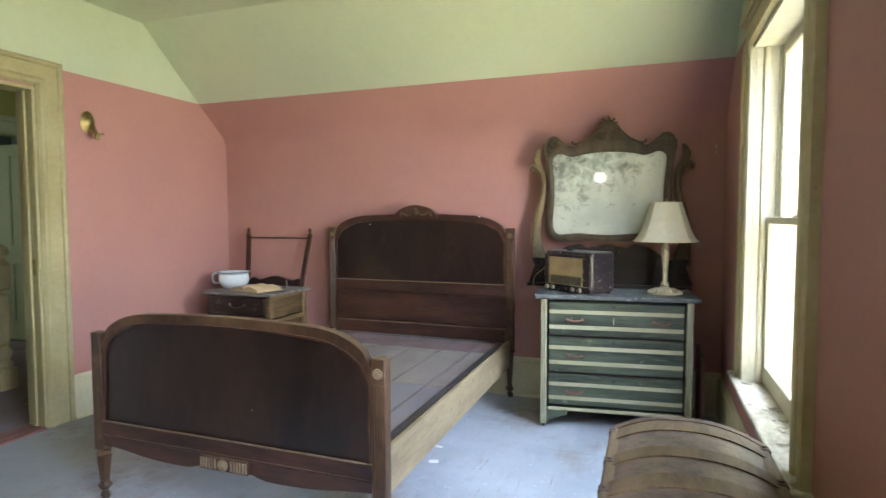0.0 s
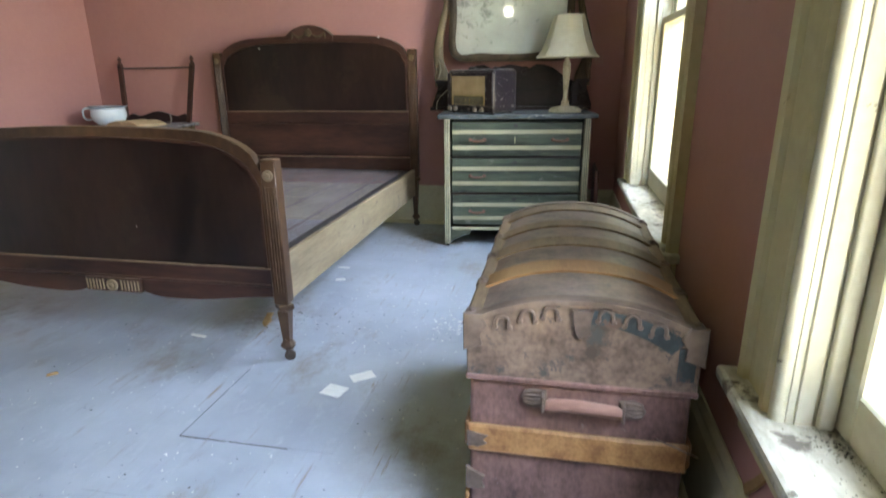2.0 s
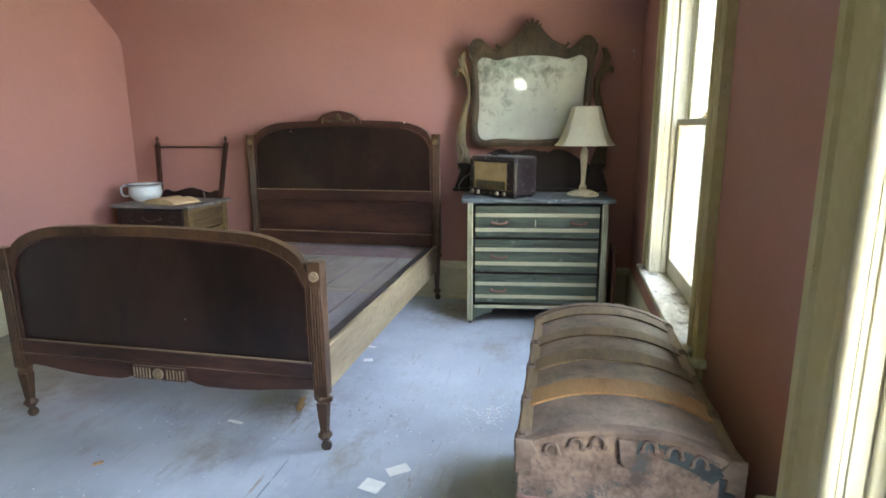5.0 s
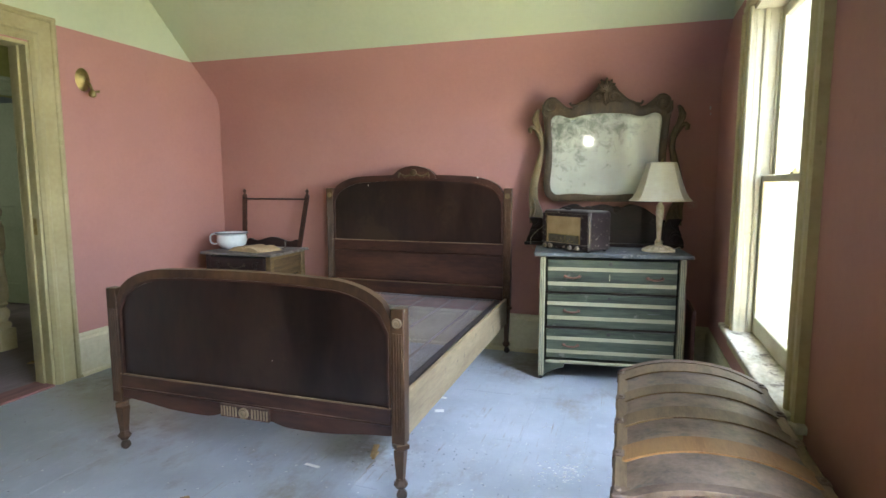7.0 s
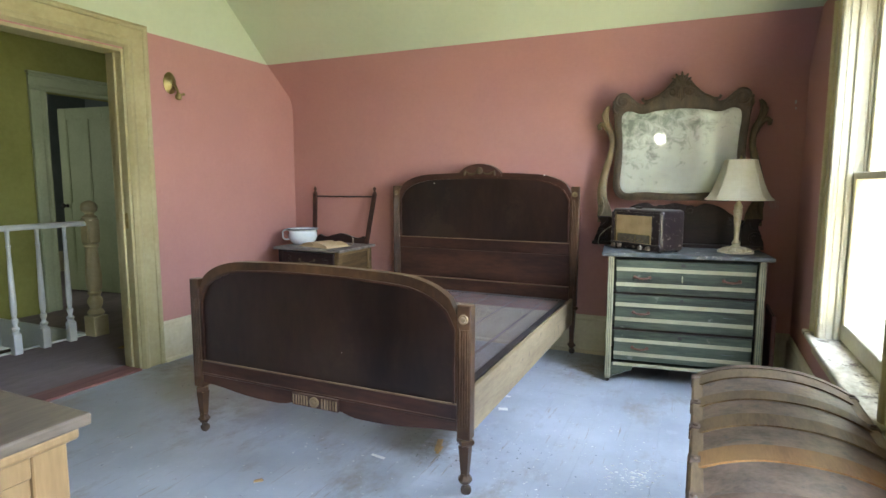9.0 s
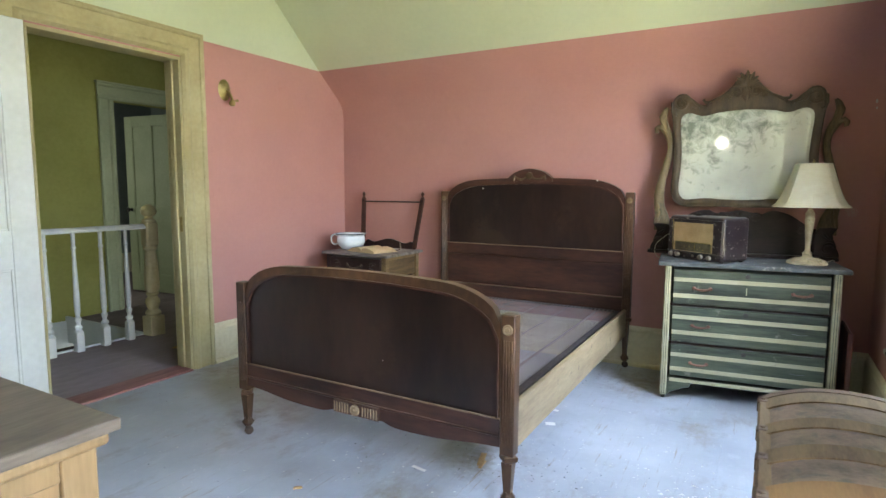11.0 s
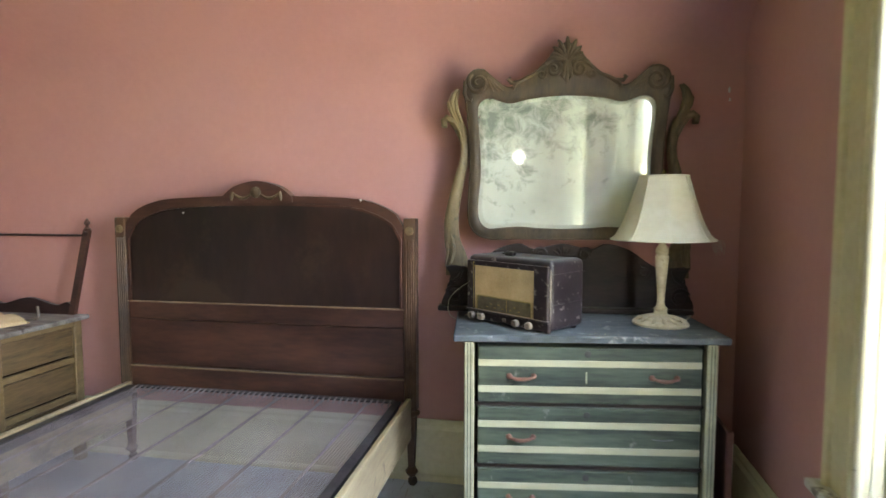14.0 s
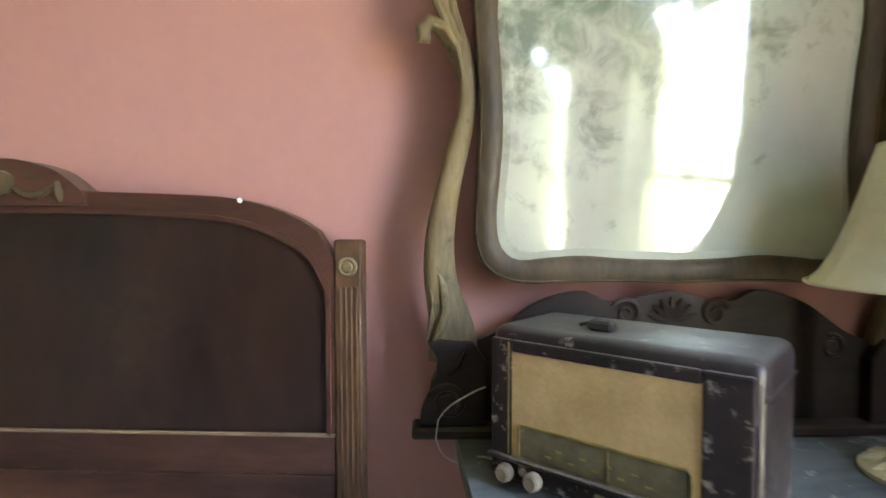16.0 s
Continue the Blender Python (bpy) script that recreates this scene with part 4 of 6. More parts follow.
crest = part("crest", bm, WALNUTR, bed, "carved crest with a swag")
bm = lathe(bmesh.new(), [(0.026, 0), (0.024, 0.008), (0.013, 0.012), (0, 0.016)], 16, m=pose(mid, HY - 0.004, 1.315, 90))
for s in (-1, 1):
    tube(bm, [(mid + s * (0.02 + 0.01 * i), HY - 0.006, 1.31 - 0.022 * math.sin(math.pi * i / 9)) for i in range(10)], [0.004 + 0.004 * math.sin(math.pi * i / 9) for i in range(10)], 7)
    tube(bm, [(mid + s * 0.115, HY - 0.005, 1.318), (mid + s * 0.118, HY - 0.006, 1.295), (mid + s * 0.121, HY - 0.005, 1.278)], [0.007, 0.010, 0.004], 7)
part("carved_swag", bm, OAK, crest, smooth=True)
# side rails
for s, x in ((1, 0.250), (-1, -1.142)):
    bm = cube(x - 0.011, x + 0.011, FY + 0.05, HY + 0.004, 0.222, 0.408, bevel=0.004)
    part("side_rail", bm, RAILW, bed, "tan side rail with dust-dulled varnish")
# the spring
sp = part("spring_frame", bmesh.new(), STEELD, bed, "dark angle-iron frame of the bed spring")
bm = bmesh.new()
SX0, SX1, SY0, SY1, SZ = -1.108, 0.205, FY + 0.085, HY - 0.02, 0.395
for x in (SX0, SX1):
    box(bm, x - 0.018, x + 0.018, SY0, SY1, SZ - 0.004, SZ + 0.003, bevel=0.001)
    box(bm, x - 0.003, x + 0.003, SY0, SY1, SZ - 0.045, SZ - 0.004)
for y in (SY0, SY1):
    box(bm, SX0 + 0.018, SX1 - 0.018, y - 0.018, y + 0.018, SZ - 0.004, SZ + 0.003, bevel=0.001)
bm.to_mesh(sp.data)
bm.free()
for k in range(6):
    x = SX0 + (k + 0.65) * (SX1 - SX0) / 6.3
    part("steel_band", cube(x - 0.007, x + 0.007, SY0, SY1, SZ - 0.0115, SZ - 0.0095), STEEL, sp)
bm = bmesh.new()
verts, faces = [], []


def wire(x0, y0, x1, y1, z, w):
    i = len(verts)
    d = Vector((x1 - x0, y1 - y0, 0)).normalized() * w
    nx, ny = -d.y, d.x
    verts.extend([(x0 + nx, y0 + ny, z), (x0 - nx, y0 - ny, z), (x0, y0, z + w * 1.2), (x1 + nx, y1 + ny, z), (x1 - nx, y1 - ny, z), (x1, y1, z + w * 1.2)])
    faces.extend([(i, i + 3, i + 5, i + 2), (i + 2, i + 5, i + 4, i + 1), (i + 1, i + 4, i + 3, i)])


n = 116
for i in range(1, n):
    x = SX0 + (SX1 - SX0) * i / n
    wire(x, SY0, x, SY1, SZ - 0.004, 0.00105)
n = 160
for i in range(1, n):
    y = SY0 + (SY1 - SY0) * i / n
    wire(SX0, y, SX1, y, SZ - 0.006, 0.00105)
me = bpy.data.meshes.new("wire_mesh")
me.from_pydata(verts, [], faces)
me.materials.append(STEEL)
mesh_ob = new("wire_mesh", me)
mesh_ob.parent = sp
tagged(mesh_ob, "woven wire spring fabric, grey and dull", kind="stuff")
bm.free()
bm = bmesh.new()
for i in range(46):
    x = SX0 + 0.03 + (SX1 - SX0 - 0.06) * i / 45
    tube(bm, [(x, SY0 + 0.004, SZ + 0.004), (x, SY0 + 0.03, SZ + 0.002), (x, SY0 + 0.05, SZ - 0.004)], 0.004, 5)
    tube(bm, [(x, SY1 - 0.004, SZ + 0.004), (x, SY1 - 0.03, SZ + 0.002), (x, SY1 - 0.05, SZ - 0.004)], 0.004, 5)
tagged(part("spring_edge", bm, STEEL, sp, "rows of small end coils"), kind="stuff")

# ---- striped dresser ----
DX0, DX1, DY0, DY1 = 0.545, 1.406, 4.182, 4.60
TOPZ = 0.810
dr = thing("dresser", (0.991, 4.1625, 0), "green-grey painted dresser with cream stripes and three drawers", "dresser")
dr.matrix_world = pose(0.991, 4.1625, 0, 0, 0, 7.0) @ Matrix.Translation((-0.976, -4.165, 0))
part("top", cube(0.508, 1.444, 4.165, 4.622, 0.785, TOPZ, bevel=0.005), GREENTOP, dr, "dusty dark green top")
part("side_panel", cube(DX0 + 0.004, DX0 + 0.022, DY0 + 0.03, DY1, 0.10, 0.785), GREEN, dr)
part("side_panel", cube(DX1 - 0.022, DX1 - 0.004, DY0 + 0.03, DY1, 0.10, 0.785), GREEN, dr)
part("back_panel", cube(DX0 + 0.022, DX1 - 0.022, DY1 - 0.012, DY1, 0.10, 0.785), GREEN, dr)
part("bottom_board", cube(DX0 + 0.022, DX1 - 0.022, DY0 + 0.03, DY1 - 0.012, 0.10, 0.115), GREEN, dr)
for x in (DX0, DX1 - 0.036):
    bm = cube(x, x + 0.036, DY0 - 0.004, DY0 + 0.034, 0.022, 0.785, bevel=0.004)
    st = part("front_stile", bm, STRIPE, dr, "cream painted corner post")
    for g in (0.011, 0.022):
        part("groove", cube(x + g, x + g + 0.0028, DY0 - 0.0050, DY0, 0.03, 0.78), GREEN, st)
    part("caster", lathe(bmesh.new(), [(0.006, -0.007), (0.013, -0.006), (0.013, 0.006), (0.006, 0.007)], 12, m=pose(x + 0.018, DY0 + 0.015, 0.013, 90)), BLACK, st)
    part("back_leg", cube(x, x + 0.036, DY1 - 0.036, DY1 - 0.001, 0.0, 0.10), GREEN, dr)
D0, D1 = DX0 + 0.048, DX1 - 0.048
FR = DY0 + 0.008
for zt, zb, stripes in ((0.766, 0.567, ((0.722, 0.695), (0.630, 0.602))), (0.551, 0.344, ((0.505, 0.477), (0.415, 0.387))), (0.327, 0.142, ((0.282, 0.255), (0.198, 0.171)))):
    d = part("drawer", cube(D0, D1, FR, FR + 0.36, zb, zt, bevel=0.004), GREEN, dr, "scuffed green drawer with two cream stripes")
    for s1, s0 in stripes:
        part("stripe", cube(D0 + 0.001, D1 - 0.001, FR - 0.0025, FR + 0.004, s0 + 0.002, s1 - 0.002, bevel=0.001), STRIPE, d)
    zc = (stripes[0][1] + stripes[1][0]) / 2
    for x in (0.745, 1.232):
        if x > 1 and zt < 0.7:
            part("pull_scar", tube(bmesh.new(), [(x - 0.035 + 0.007 * i, FR - 0.0002, zc - 0.003 * math.sin(math.pi * i / 10)) for i in range(11)], 0.0014, 5), GREENTOP, d, "pale mark of a missing pull")
            continue
        bm = bmesh.new()
        pts = [(x - 0.045 + 0.009 * i, FR - 0.006 - 0.016 * math.sin(math.pi * i / 10), zc - 0.001 - 0.005 * math.sin(math.pi * i / 10)) for i in range(11)]
        tube(bm, pts, [0.004 + 0.003 * math.sin(math.pi * i / 10) for i in range(11)], 8)
        for s in (-1, 1):
            lathe(bm, [(0.011, 0), (0.010, 0.004), (0.004, 0.008), (0, 0.009)], 10, m=pose(x + s * 0.042, FR - 0.001, zc, 90))
        part("drawer_pull", bm, COPPER, d, "red copper bail pull", smooth=True)
    xk = (D0 + D1) / 2 - 0.005
    zk = (zt + stripes[0][0]) / 2
    bm = lathe(bmesh.new(), [(0.006, 0), (0.012, 0.002), (0.012, 0.004), (0.006, 0.005)], 14, m=pose(xk, FR - 0.001, zk, 90))
    part("keyhole", bm, BLACK, d)
part("divider", cube(D0 - 0.012, D1 + 0.012, FR + 0.012, FR + 0.08, 0.553, 0.565), OAKD, dr)
part("divider", cube(D0 - 0.012, D1 + 0.012, FR + 0.012, FR + 0.08, 0.329, 0.342), OAKD, dr)
part("stripe", cube(D0, D1, FR - 0.002, FR + 0.01, 0.106, 0.126, bevel=0.002), STRIPE, dr, "cream stripe along the foot")
for s, x in ((1, DX0 + 0.036), (-1, DX1 - 0.036)):
    bm = slab(bmesh.new(), [(x, 0.106), (x + s * 0.13, 0.106), (x + s * 0.12, 0.075), (x + s * 0.085, 0.07), (x + s * 0.06, 0.055), (x + s * 0.02, 0.04), (x, 0.02)], FR + 0.004, FR + 0.02)
    part("bracket_foot", bm, GREEN, dr)
part("paint_chip", cube(0.965, 0.970, FR - 0.001, FR + 0.001, 0.640, 0.680), STRIPE, dr)

board = thing("leaning_board", (1.470, 4.272, 0.0), "narrow red-brown framed board leaning behind the dresser", "board")
bm = cube(-0.008, 0.008, 0.0, 0.36, 0.0, 0.47, bevel=0.003)
part("panel", bm, REDBOARD, board)
part("edge", cube(-0.012, 0.012, -0.016, 0.0, 0.0, 0.475, bevel=0.004), REDBOARD, board, "pale worn edge")

# ---- dresser mirror ----
MX, MY = 0.906, 4.612
mir = thing("dresser_mirror", (MX, MY, TOPZ), "dark carved oak dresser mirror, its silvered glass clouded", "mirror", turn=4.0)
part("base_plank", cube(-0.522, 0.522, -0.030, 0.036, 0.0, 0.022, bevel=0.005), OAKD, mir)
bt = spline([(-0.44, 0.17), (-0.36, 0.20), (-0.27, 0.262), (-0.18, 0.285), (-0.12, 0.262), (-0.05, 0.276), (0, 0.285), (0.05, 0.276), (0.12, 0.262), (0.18, 0.285), (0.27, 0.262), (0.36, 0.20), (0.44, 0.17)], 49)
bk = part("back_board", strip(bmesh.new(), bt, [(x, 0.022) for x, z in bt], 0.016, 0.036), OAKD, mir, "low dark back board with a wavy top")
for s in (-1, 1):
    part("carved_scroll", tube(bmesh.new(), spiral(s * 0.09, 0.240, 0.030, 0.006, 1.4, 0.4, 0.013, flip=s), [0.007 - 0.003 * i / 28 for i in range(29)], 6), OAKD, bk, smooth=True)
    part("carved_scroll", tube(bmesh.new(), spiral(s * 0.33, 0.170, 0.026, 0.006, 1.3, 1.2, 0.014, flip=-s), [0.006 - 0.003 * i / 28 for i in range(29)], 6), OAKD, bk, smooth=True)
for k in range(7):
    a_ = math.pi * (0.10 + 0.8 * k / 6)
    bm = tube(bmesh.new(), [(0.01 * math.cos(a_), 0.014, 0.222 + 0.01 * math.sin(a_)), (0.030 * math.cos(a_), 0.008, 0.222 + 0.032 * math.sin(a_)), (0.052 * math.cos(a_), 0.012, 0.222 + 0.052 * math.sin(a_))], [0.006, 0.008, 0.003], 6)
    part("shell_petal", bm, OAKD, bk, smooth=True)


def loft(bm, lines):
    """Faces between lines of (x, y, z) points that follow one another round a section."""
    rows = [[bm.verts.new(p) for p in line] for line in lines]
    for p, q in zip(rows, rows[1:]):
        for i in range(len(p) - 1):
            bm.faces.new((p[i], p[i + 1], q[i + 1], q[i]))
    return bm


for s in (-1, 1):
    # the arm: an S that swells low down, narrows beside the glass and spreads into leaves
    line = spline([(0.448, 0.150, 0.100), (0.450, 0.200, 0.094), (0.458, 0.245, 0.080), (0.472, 0.300, 0.066), (0.476, 0.370, 0.060), (0.468, 0.440, 0.052), (0.453, 0.510, 0.046), (0.436, 0.578, 0.042), (0.421, 0.645, 0.036), (0.420, 0.700, 0.036), (0.430, 0.753, 0.040), (0.446, 0.795, 0.034)], 44)
    up, dn = [], []
    for i, (x, z, w) in enumerate(line):
        j, k = line[min(i + 1, 43)], line[max(i - 1, 0)]
        d = Vector((j[0] - k[0], j[1] - k[1])).normalized()
        up.append((s * (x - d.y * w / 2), z + d.x * w / 2))
        dn.append((s * (x + d.y * w / 2), z - d.x * w / 2))
    mix2 = lambda f: [(a[0] + (b[0] - a[0]) * f, a[1] + (b[1] - a[1]) * f) for a, b in zip(up, dn)]
    ring = [(0, 0.028), (0, 0.002), (0.08, -0.007), (0.3, -0.013), (0.7, -0.013), (0.92, -0.007), (1, 0.002), (1, 0.028), (0, 0.028)]
    bm = loft(bmesh.new(), [[(x, y, z) for x, z in mix2(f)] for f, y in ring])
    h = part("harp", bm, OAKH, mir, "scrolled side arm holding the mirror", smooth=True)
    h.location = (0.008, 0, 0)
    # acanthus leaves: three plumes curling up and outwards, one hooked lobe
    bm = bmesh.new()
    tube(bm, [(s * 0.428, 0.006, 0.745), (s * 0.446, 0.000, 0.795), (s * 0.466, -0.004, 0.840), (s * 0.472, -0.006, 0.875), (s * 0.462, -0.006, 0.905), (s * 0.448, -0.004, 0.922), (s * 0.442, -0.002, 0.914)], [0.010, 0.015, 0.018, 0.018, 0.014, 0.010, 0.005], 10)
    tube(bm, [(s * 0.420, 0.000, 0.735), (s * 0.434, -0.006, 0.790), (s * 0.450, -0.012, 0.832), (s * 0.457, -0.014, 0.870), (s * 0.450, -0.012, 0.900), (s * 0.440, -0.008, 0.925)], [0.005, 0.009, 0.010, 0.010, 0.008, 0.004], 8)
    tube(bm, [(s * 0.440, -0.004, 0.760), (s * 0.462, -0.011, 0.805), (s * 0.480, -0.013, 0.848), (s * 0.484, -0.012, 0.872), (s * 0.474, -0.010, 0.895)], [0.004, 0.008, 0.010, 0.009, 0.004], 8)
    tube(bm, [(s * 0.432, 0.006, 0.725), (s * 0.448, 0.002, 0.768), (s * 0.470, -0.002, 0.800), (s * 0.492, -0.003, 0.808), (s * 0.506, -0.003, 0.796), (s * 0.504, -0.003, 0.778), (s * 0.492, -0.003, 0.776)], [0.012, 0.018, 0.018, 0.017, 0.016, 0.014, 0.008], 10)
    tube(bm, [(s * 0.428, -0.010, 0.700), (s * 0.440, -0.016, 0.755), (s * 0.462, -0.019, 0.788), (s * 0.486, -0.018, 0.798)], [0.003, 0.006, 0.007, 0.004], 7)
    part("carved_leaf", bm, OAKH, h, smooth=True)
    bm = tube(bmesh.new(), [(s * 0.492, -0.004, 0.180), (s * 0.474, -0.014, 0.215), (s * 0.462, -0.016, 0.255), (s * 0.468, -0.014, 0.300), (s * 0.480, -0.010, 0.330)], [0.004, 0.010, 0.010, 0.007, 0.002], 8)
    tube(bm, [(s * 0.500, 0.000, 0.188), (s * 0.492, -0.010, 0.232), (s * 0.488, -0.012, 0.268), (s * 0.494, -0.006, 0.300)], [0.003, 0.006, 0.005, 0.002], 7)
    part("carved_reed", bm, OAKH, h, smooth=True)
    edge = spline([(0.515, 0.022), (0.512, 0.045), (0.500, 0.072), (0.488, 0.092), (0.492, 0.104), (0.486, 0.118), (0.476, 0.135), (0.480, 0.158), (0.492, 0.178), (0.500, 0.190)], 24)
    bm = slab(bmesh.new(), [(s * x, z) for x, z in [(0.385, 0.022)] + edge + [(0.470, 0.196), (0.410, 0.190), (0.385, 0.150)]], -0.016, 0.030, bevel=0.004)
    ft = part("foot_scroll", bm, OAKD, h)
    bm = tube(bmesh.new(), spiral(s * 0.458, 0.070, 0.036, 0.010, 1.25, 0.3, -0.018, flip=s), [0.009 - 0.003 * i / 28 for i in range(29)], 8)
    lathe(bm, [(0.020, 0), (0.017, 0.006), (0.008, 0.009), (0, 0.010)], 14, m=pose(s * 0.458, -0.016, 0.070, 90))
    tube(bm, [(s * 0.425, -0.016, 0.175), (s * 0.440, -0.020, 0.145), (s * 0.462, -0.019, 0.128), (s * 0.480, -0.016, 0.132)], [0.004, 0.008, 0.007, 0.003], 7)
    part("carved_scroll", bm, OAKD, ft, smooth=True)

# the tilting frame with its glass
fr = part("mirror_frame", bmesh.new(), OAK, mir, "shaped oak frame with a carved crest")
fr.matrix_local = Matrix.Translation((0, -0.004, 0.62)) @ pose(0, 0, 0, 3.5) @ Matrix.Translation((0, -0.006, -0.62))
inner_h = [(0, 0.347), (0.10, 0.350), (0.18, 0.356), (0.25, 0.352), (0.312, 0.348), (0.346, 0.378), (0.354, 0.440), (0.347, 0.52), (0.343, 0.60), (0.347, 0.71), (0.355, 0.81), (0.350, 0.862), (0.318, 0.884), (0.282, 0.880), (0.250, 0.866), (0.212, 0.863), (0.16, 0.876), (0.08, 0.886), (0, 0.890)]
outer_h = [(0, 0.300), (0.10, 0.303), (0.22, 0.302), (0.31, 0.302), (0.372, 0.330), (0.398, 0.390), (0.396, 0.50), (0.390, 0.62), (0.396, 0.74), (0.404, 0.84), (0.412, 0.91), (0.404, 0.965), (0.375, 0.998), (0.335, 1.002), (0.298, 0.980), (0.268, 0.945), (0.236, 0.928), (0.205, 0.934), (0.185, 0.950), (0.130, 0.984), (0.080, 1.030), (0.040, 1.078), (0, 1.100)]
N = 96
ih, oh = spline(inner_h, 160), spline(outer_h, 160)
# pair the two outlines by turning angle round the middle so that the section stays even


def paired(line, c=(0, 0.63)):
    ang = [math.atan2(x - c[0], -(z - c[1])) for x, z in line]
    want = np.linspace(0, math.pi, N)
    return [(float(np.interp(w, ang, [p[0] for p in line])), float(np.interp(w, ang, [p[1] for p in line]))) for w in want]


def round_trip(line):
    return line + [(-x, z) for x, z in line[::-1]]


po, pi_ = round_trip(paired(oh)), round_trip(paired(ih))
between = lambda f: [(a[0] + (b[0] - a[0]) * f, a[1] + (b[1] - a[1]) * f) for a, b in zip(po, pi_)]
ring = [(0, 0.026), (0, 0.000), (0.03, -0.006), (0.09, -0.008), (0.14, -0.004), (0.45, -0.009), (0.80, -0.006), (0.93, -0.001), (1, 0.004), (1, 0.026), (0, 0.026)]
bm = loft(bmesh.new(), [[(x, y, z) for x, z in between(f)] for f, y in ring])
bmesh.ops.remove_doubles(bm, verts=bm.verts, dist=1e-5)
bmesh.ops.recalc_face_normals(bm, faces=bm.faces)
bm.to_mesh(fr.data)
bm.free()
fr.data.polygons.foreach_set("use_smooth", [True] * len(fr.data.polygons))
fr.data.set_sharp_from_angle(angle=radians(40))
gl = [(x * 1.010, 0.62 + (z - 0.62) * 1.012) for x, z in pi_]
gin = [(x * 0.945, 0.62 + (z - 0.62) * 0.93) for x, z in gl]
glass = part("mirror_glass", slab(bmesh.new(), gin, 0.006, 0.014), MIRROR, fr, "clouded silvered glass with a bevelled edge")
bm = bmesh.new()
va, vb = [bm.verts.new((x, 0.012, z)) for x, z in gl], [bm.verts.new((x, 0.006, z)) for x, z in gin]
for i in range(len(gl) - 1):
    bm.faces.new((va[i], va[i + 1], vb[i + 1], vb[i]))
part("bevel", bm, MIRROR, fr, "bevelled glass rim")
part("back_panel", slab(bmesh.new(), gl, 0.018, 0.024), OAKD, fr)
bm = bmesh.new()
for k in range(9):
    a_ = math.pi * (0.10 + 0.80 * k / 8)
    ln = 0.050 + 0.044 * math.sin(a_) ** 4
    pts = [(ln * u * math.cos(a_) * (1 + 0.35 * u), -0.012 - 0.012 * math.sin(math.pi * u), 1.020 + ln * u * math.sin(a_)) for u in (0, 0.3, 0.6, 0.85, 1.0)]
    tube(bm, pts, [0.005, 0.009, 0.010, 0.009, 0.004], 8)
for u in (-0.35, 0, 0.35):
    tube(bm, [(0.012 * u, -0.016, 1.02), (0.030 * u, -0.020, 0.985), (0.045 * u, -0.014, 0.950 + 0.03 * abs(u)), (0.02 * u, -0.010, 0.930 + 0.05 * abs(u))], [0.010, 0.010, 0.007, 0.002], 8)
for s in (-1, 1):
    tube(bm, spiral(s * 0.052, 0.992, 0.036, 0.006, 1.5, 0.6, -0.013, flip=s), [0.009 - 0.004 * i / 28 for i in range(29)], 8)
    tube(bm, spiral(s * 0.098, 0.972, 0.018, 0.005, 1.2, 2.6, -0.012, flip=s), [0.006 - 0.002 * i / 28 for i in range(29)], 7)
    tube(bm, [(s * 0.118, -0.008, 0.978), (s * 0.155, -0.011, 0.962), (s * 0.190, -0.011, 0.944), (s * 0.220, -0.010, 0.942), (s * 0.232, -0.010, 0.956), (s * 0.222, -0.010, 0.962)], [0.004, 0.007, 0.008, 0.009, 0.009, 0.006], 8)
    tube(bm, [(s * 0.200, -0.009, 0.940), (s * 0.212, -0.011, 0.925), (s * 0.206, -0.010, 0.912)], [0.007, 0.008, 0.004], 7)
part("carved_crest", bm, OAK, fr, "carved leaf crest", smooth=True)
for s in (-1, 1):
    bm = bmesh.new()
    tube(bm, spiral(s * 0.352, 0.945, 0.046, 0.008, 1.45, 2.2, -0.012, flip=-s), [0.010 - 0.005 * i / 28 for i in range(29)], 8)
    for q in range(3):
        tube(bm, [(s * (0.318 - 0.010 * q), -0.010, 0.965 - 0.006 * q), (s * (0.306 - 0.014 * q), -0.013, 0.935 - 0.004 * q), (s * (0.292 - 0.022 * q), -0.010, 0.908)], [0.004, 0.007, 0.002], 7)
    tube(bm, [(s * 0.408, -0.006, 0.955), (s * 0.410, -0.010, 0.905), (s * 0.400, -0.011, 0.878), (s * 0.384, -0.010, 0.872), (s * 0.380, -0.009, 0.884)], [0.007, 0.008, 0.008, 0.007, 0.004], 8)
    part("carved_volute", bm, OAK, fr, smooth=True)

# ---- radio ----
rad = thing("table_radio", (0.694, 4.276, TOPZ), "scuffed dark bakelite table radio with golden grille cloth, dusty top", "radio", turn=-37.8)
rw, rd, rh = 0.203, 0.200, 0.256
case = part("case", cube(-rw, rw, 0.0, rd, 0.009, rh, bevel=0.022, seg=4), BAKEL, rad, smooth=True)
for x0, x1 in ((-rw + 0.006, -rw + 0.046), (rw - 0.072, rw - 0.010)):
    part("front_panel", cube(x0, x1, -0.005, 0.006, 0.040, rh - 0.020, bevel=0.004, seg=2), BAKEL, rad)
part("front_panel", cube(-rw + 0.046, rw - 0.072, -0.005, 0.006, rh - 0.040, rh - 0.020, bevel=0.004, seg=2), BAKEL, rad)
part("grille_cloth", cube(-rw + 0.044, rw - 0.070, -0.002, 0.004, 0.042, rh - 0.038), CLOTH, rad, "golden woven grille cloth, dirty at the foot")
part("dial", cube(-rw + 0.062, rw - 0.085, -0.0045, -0.0018, 0.050, 0.100, bevel=0.0008), DIAL, rad, "tarnished tuning dial")
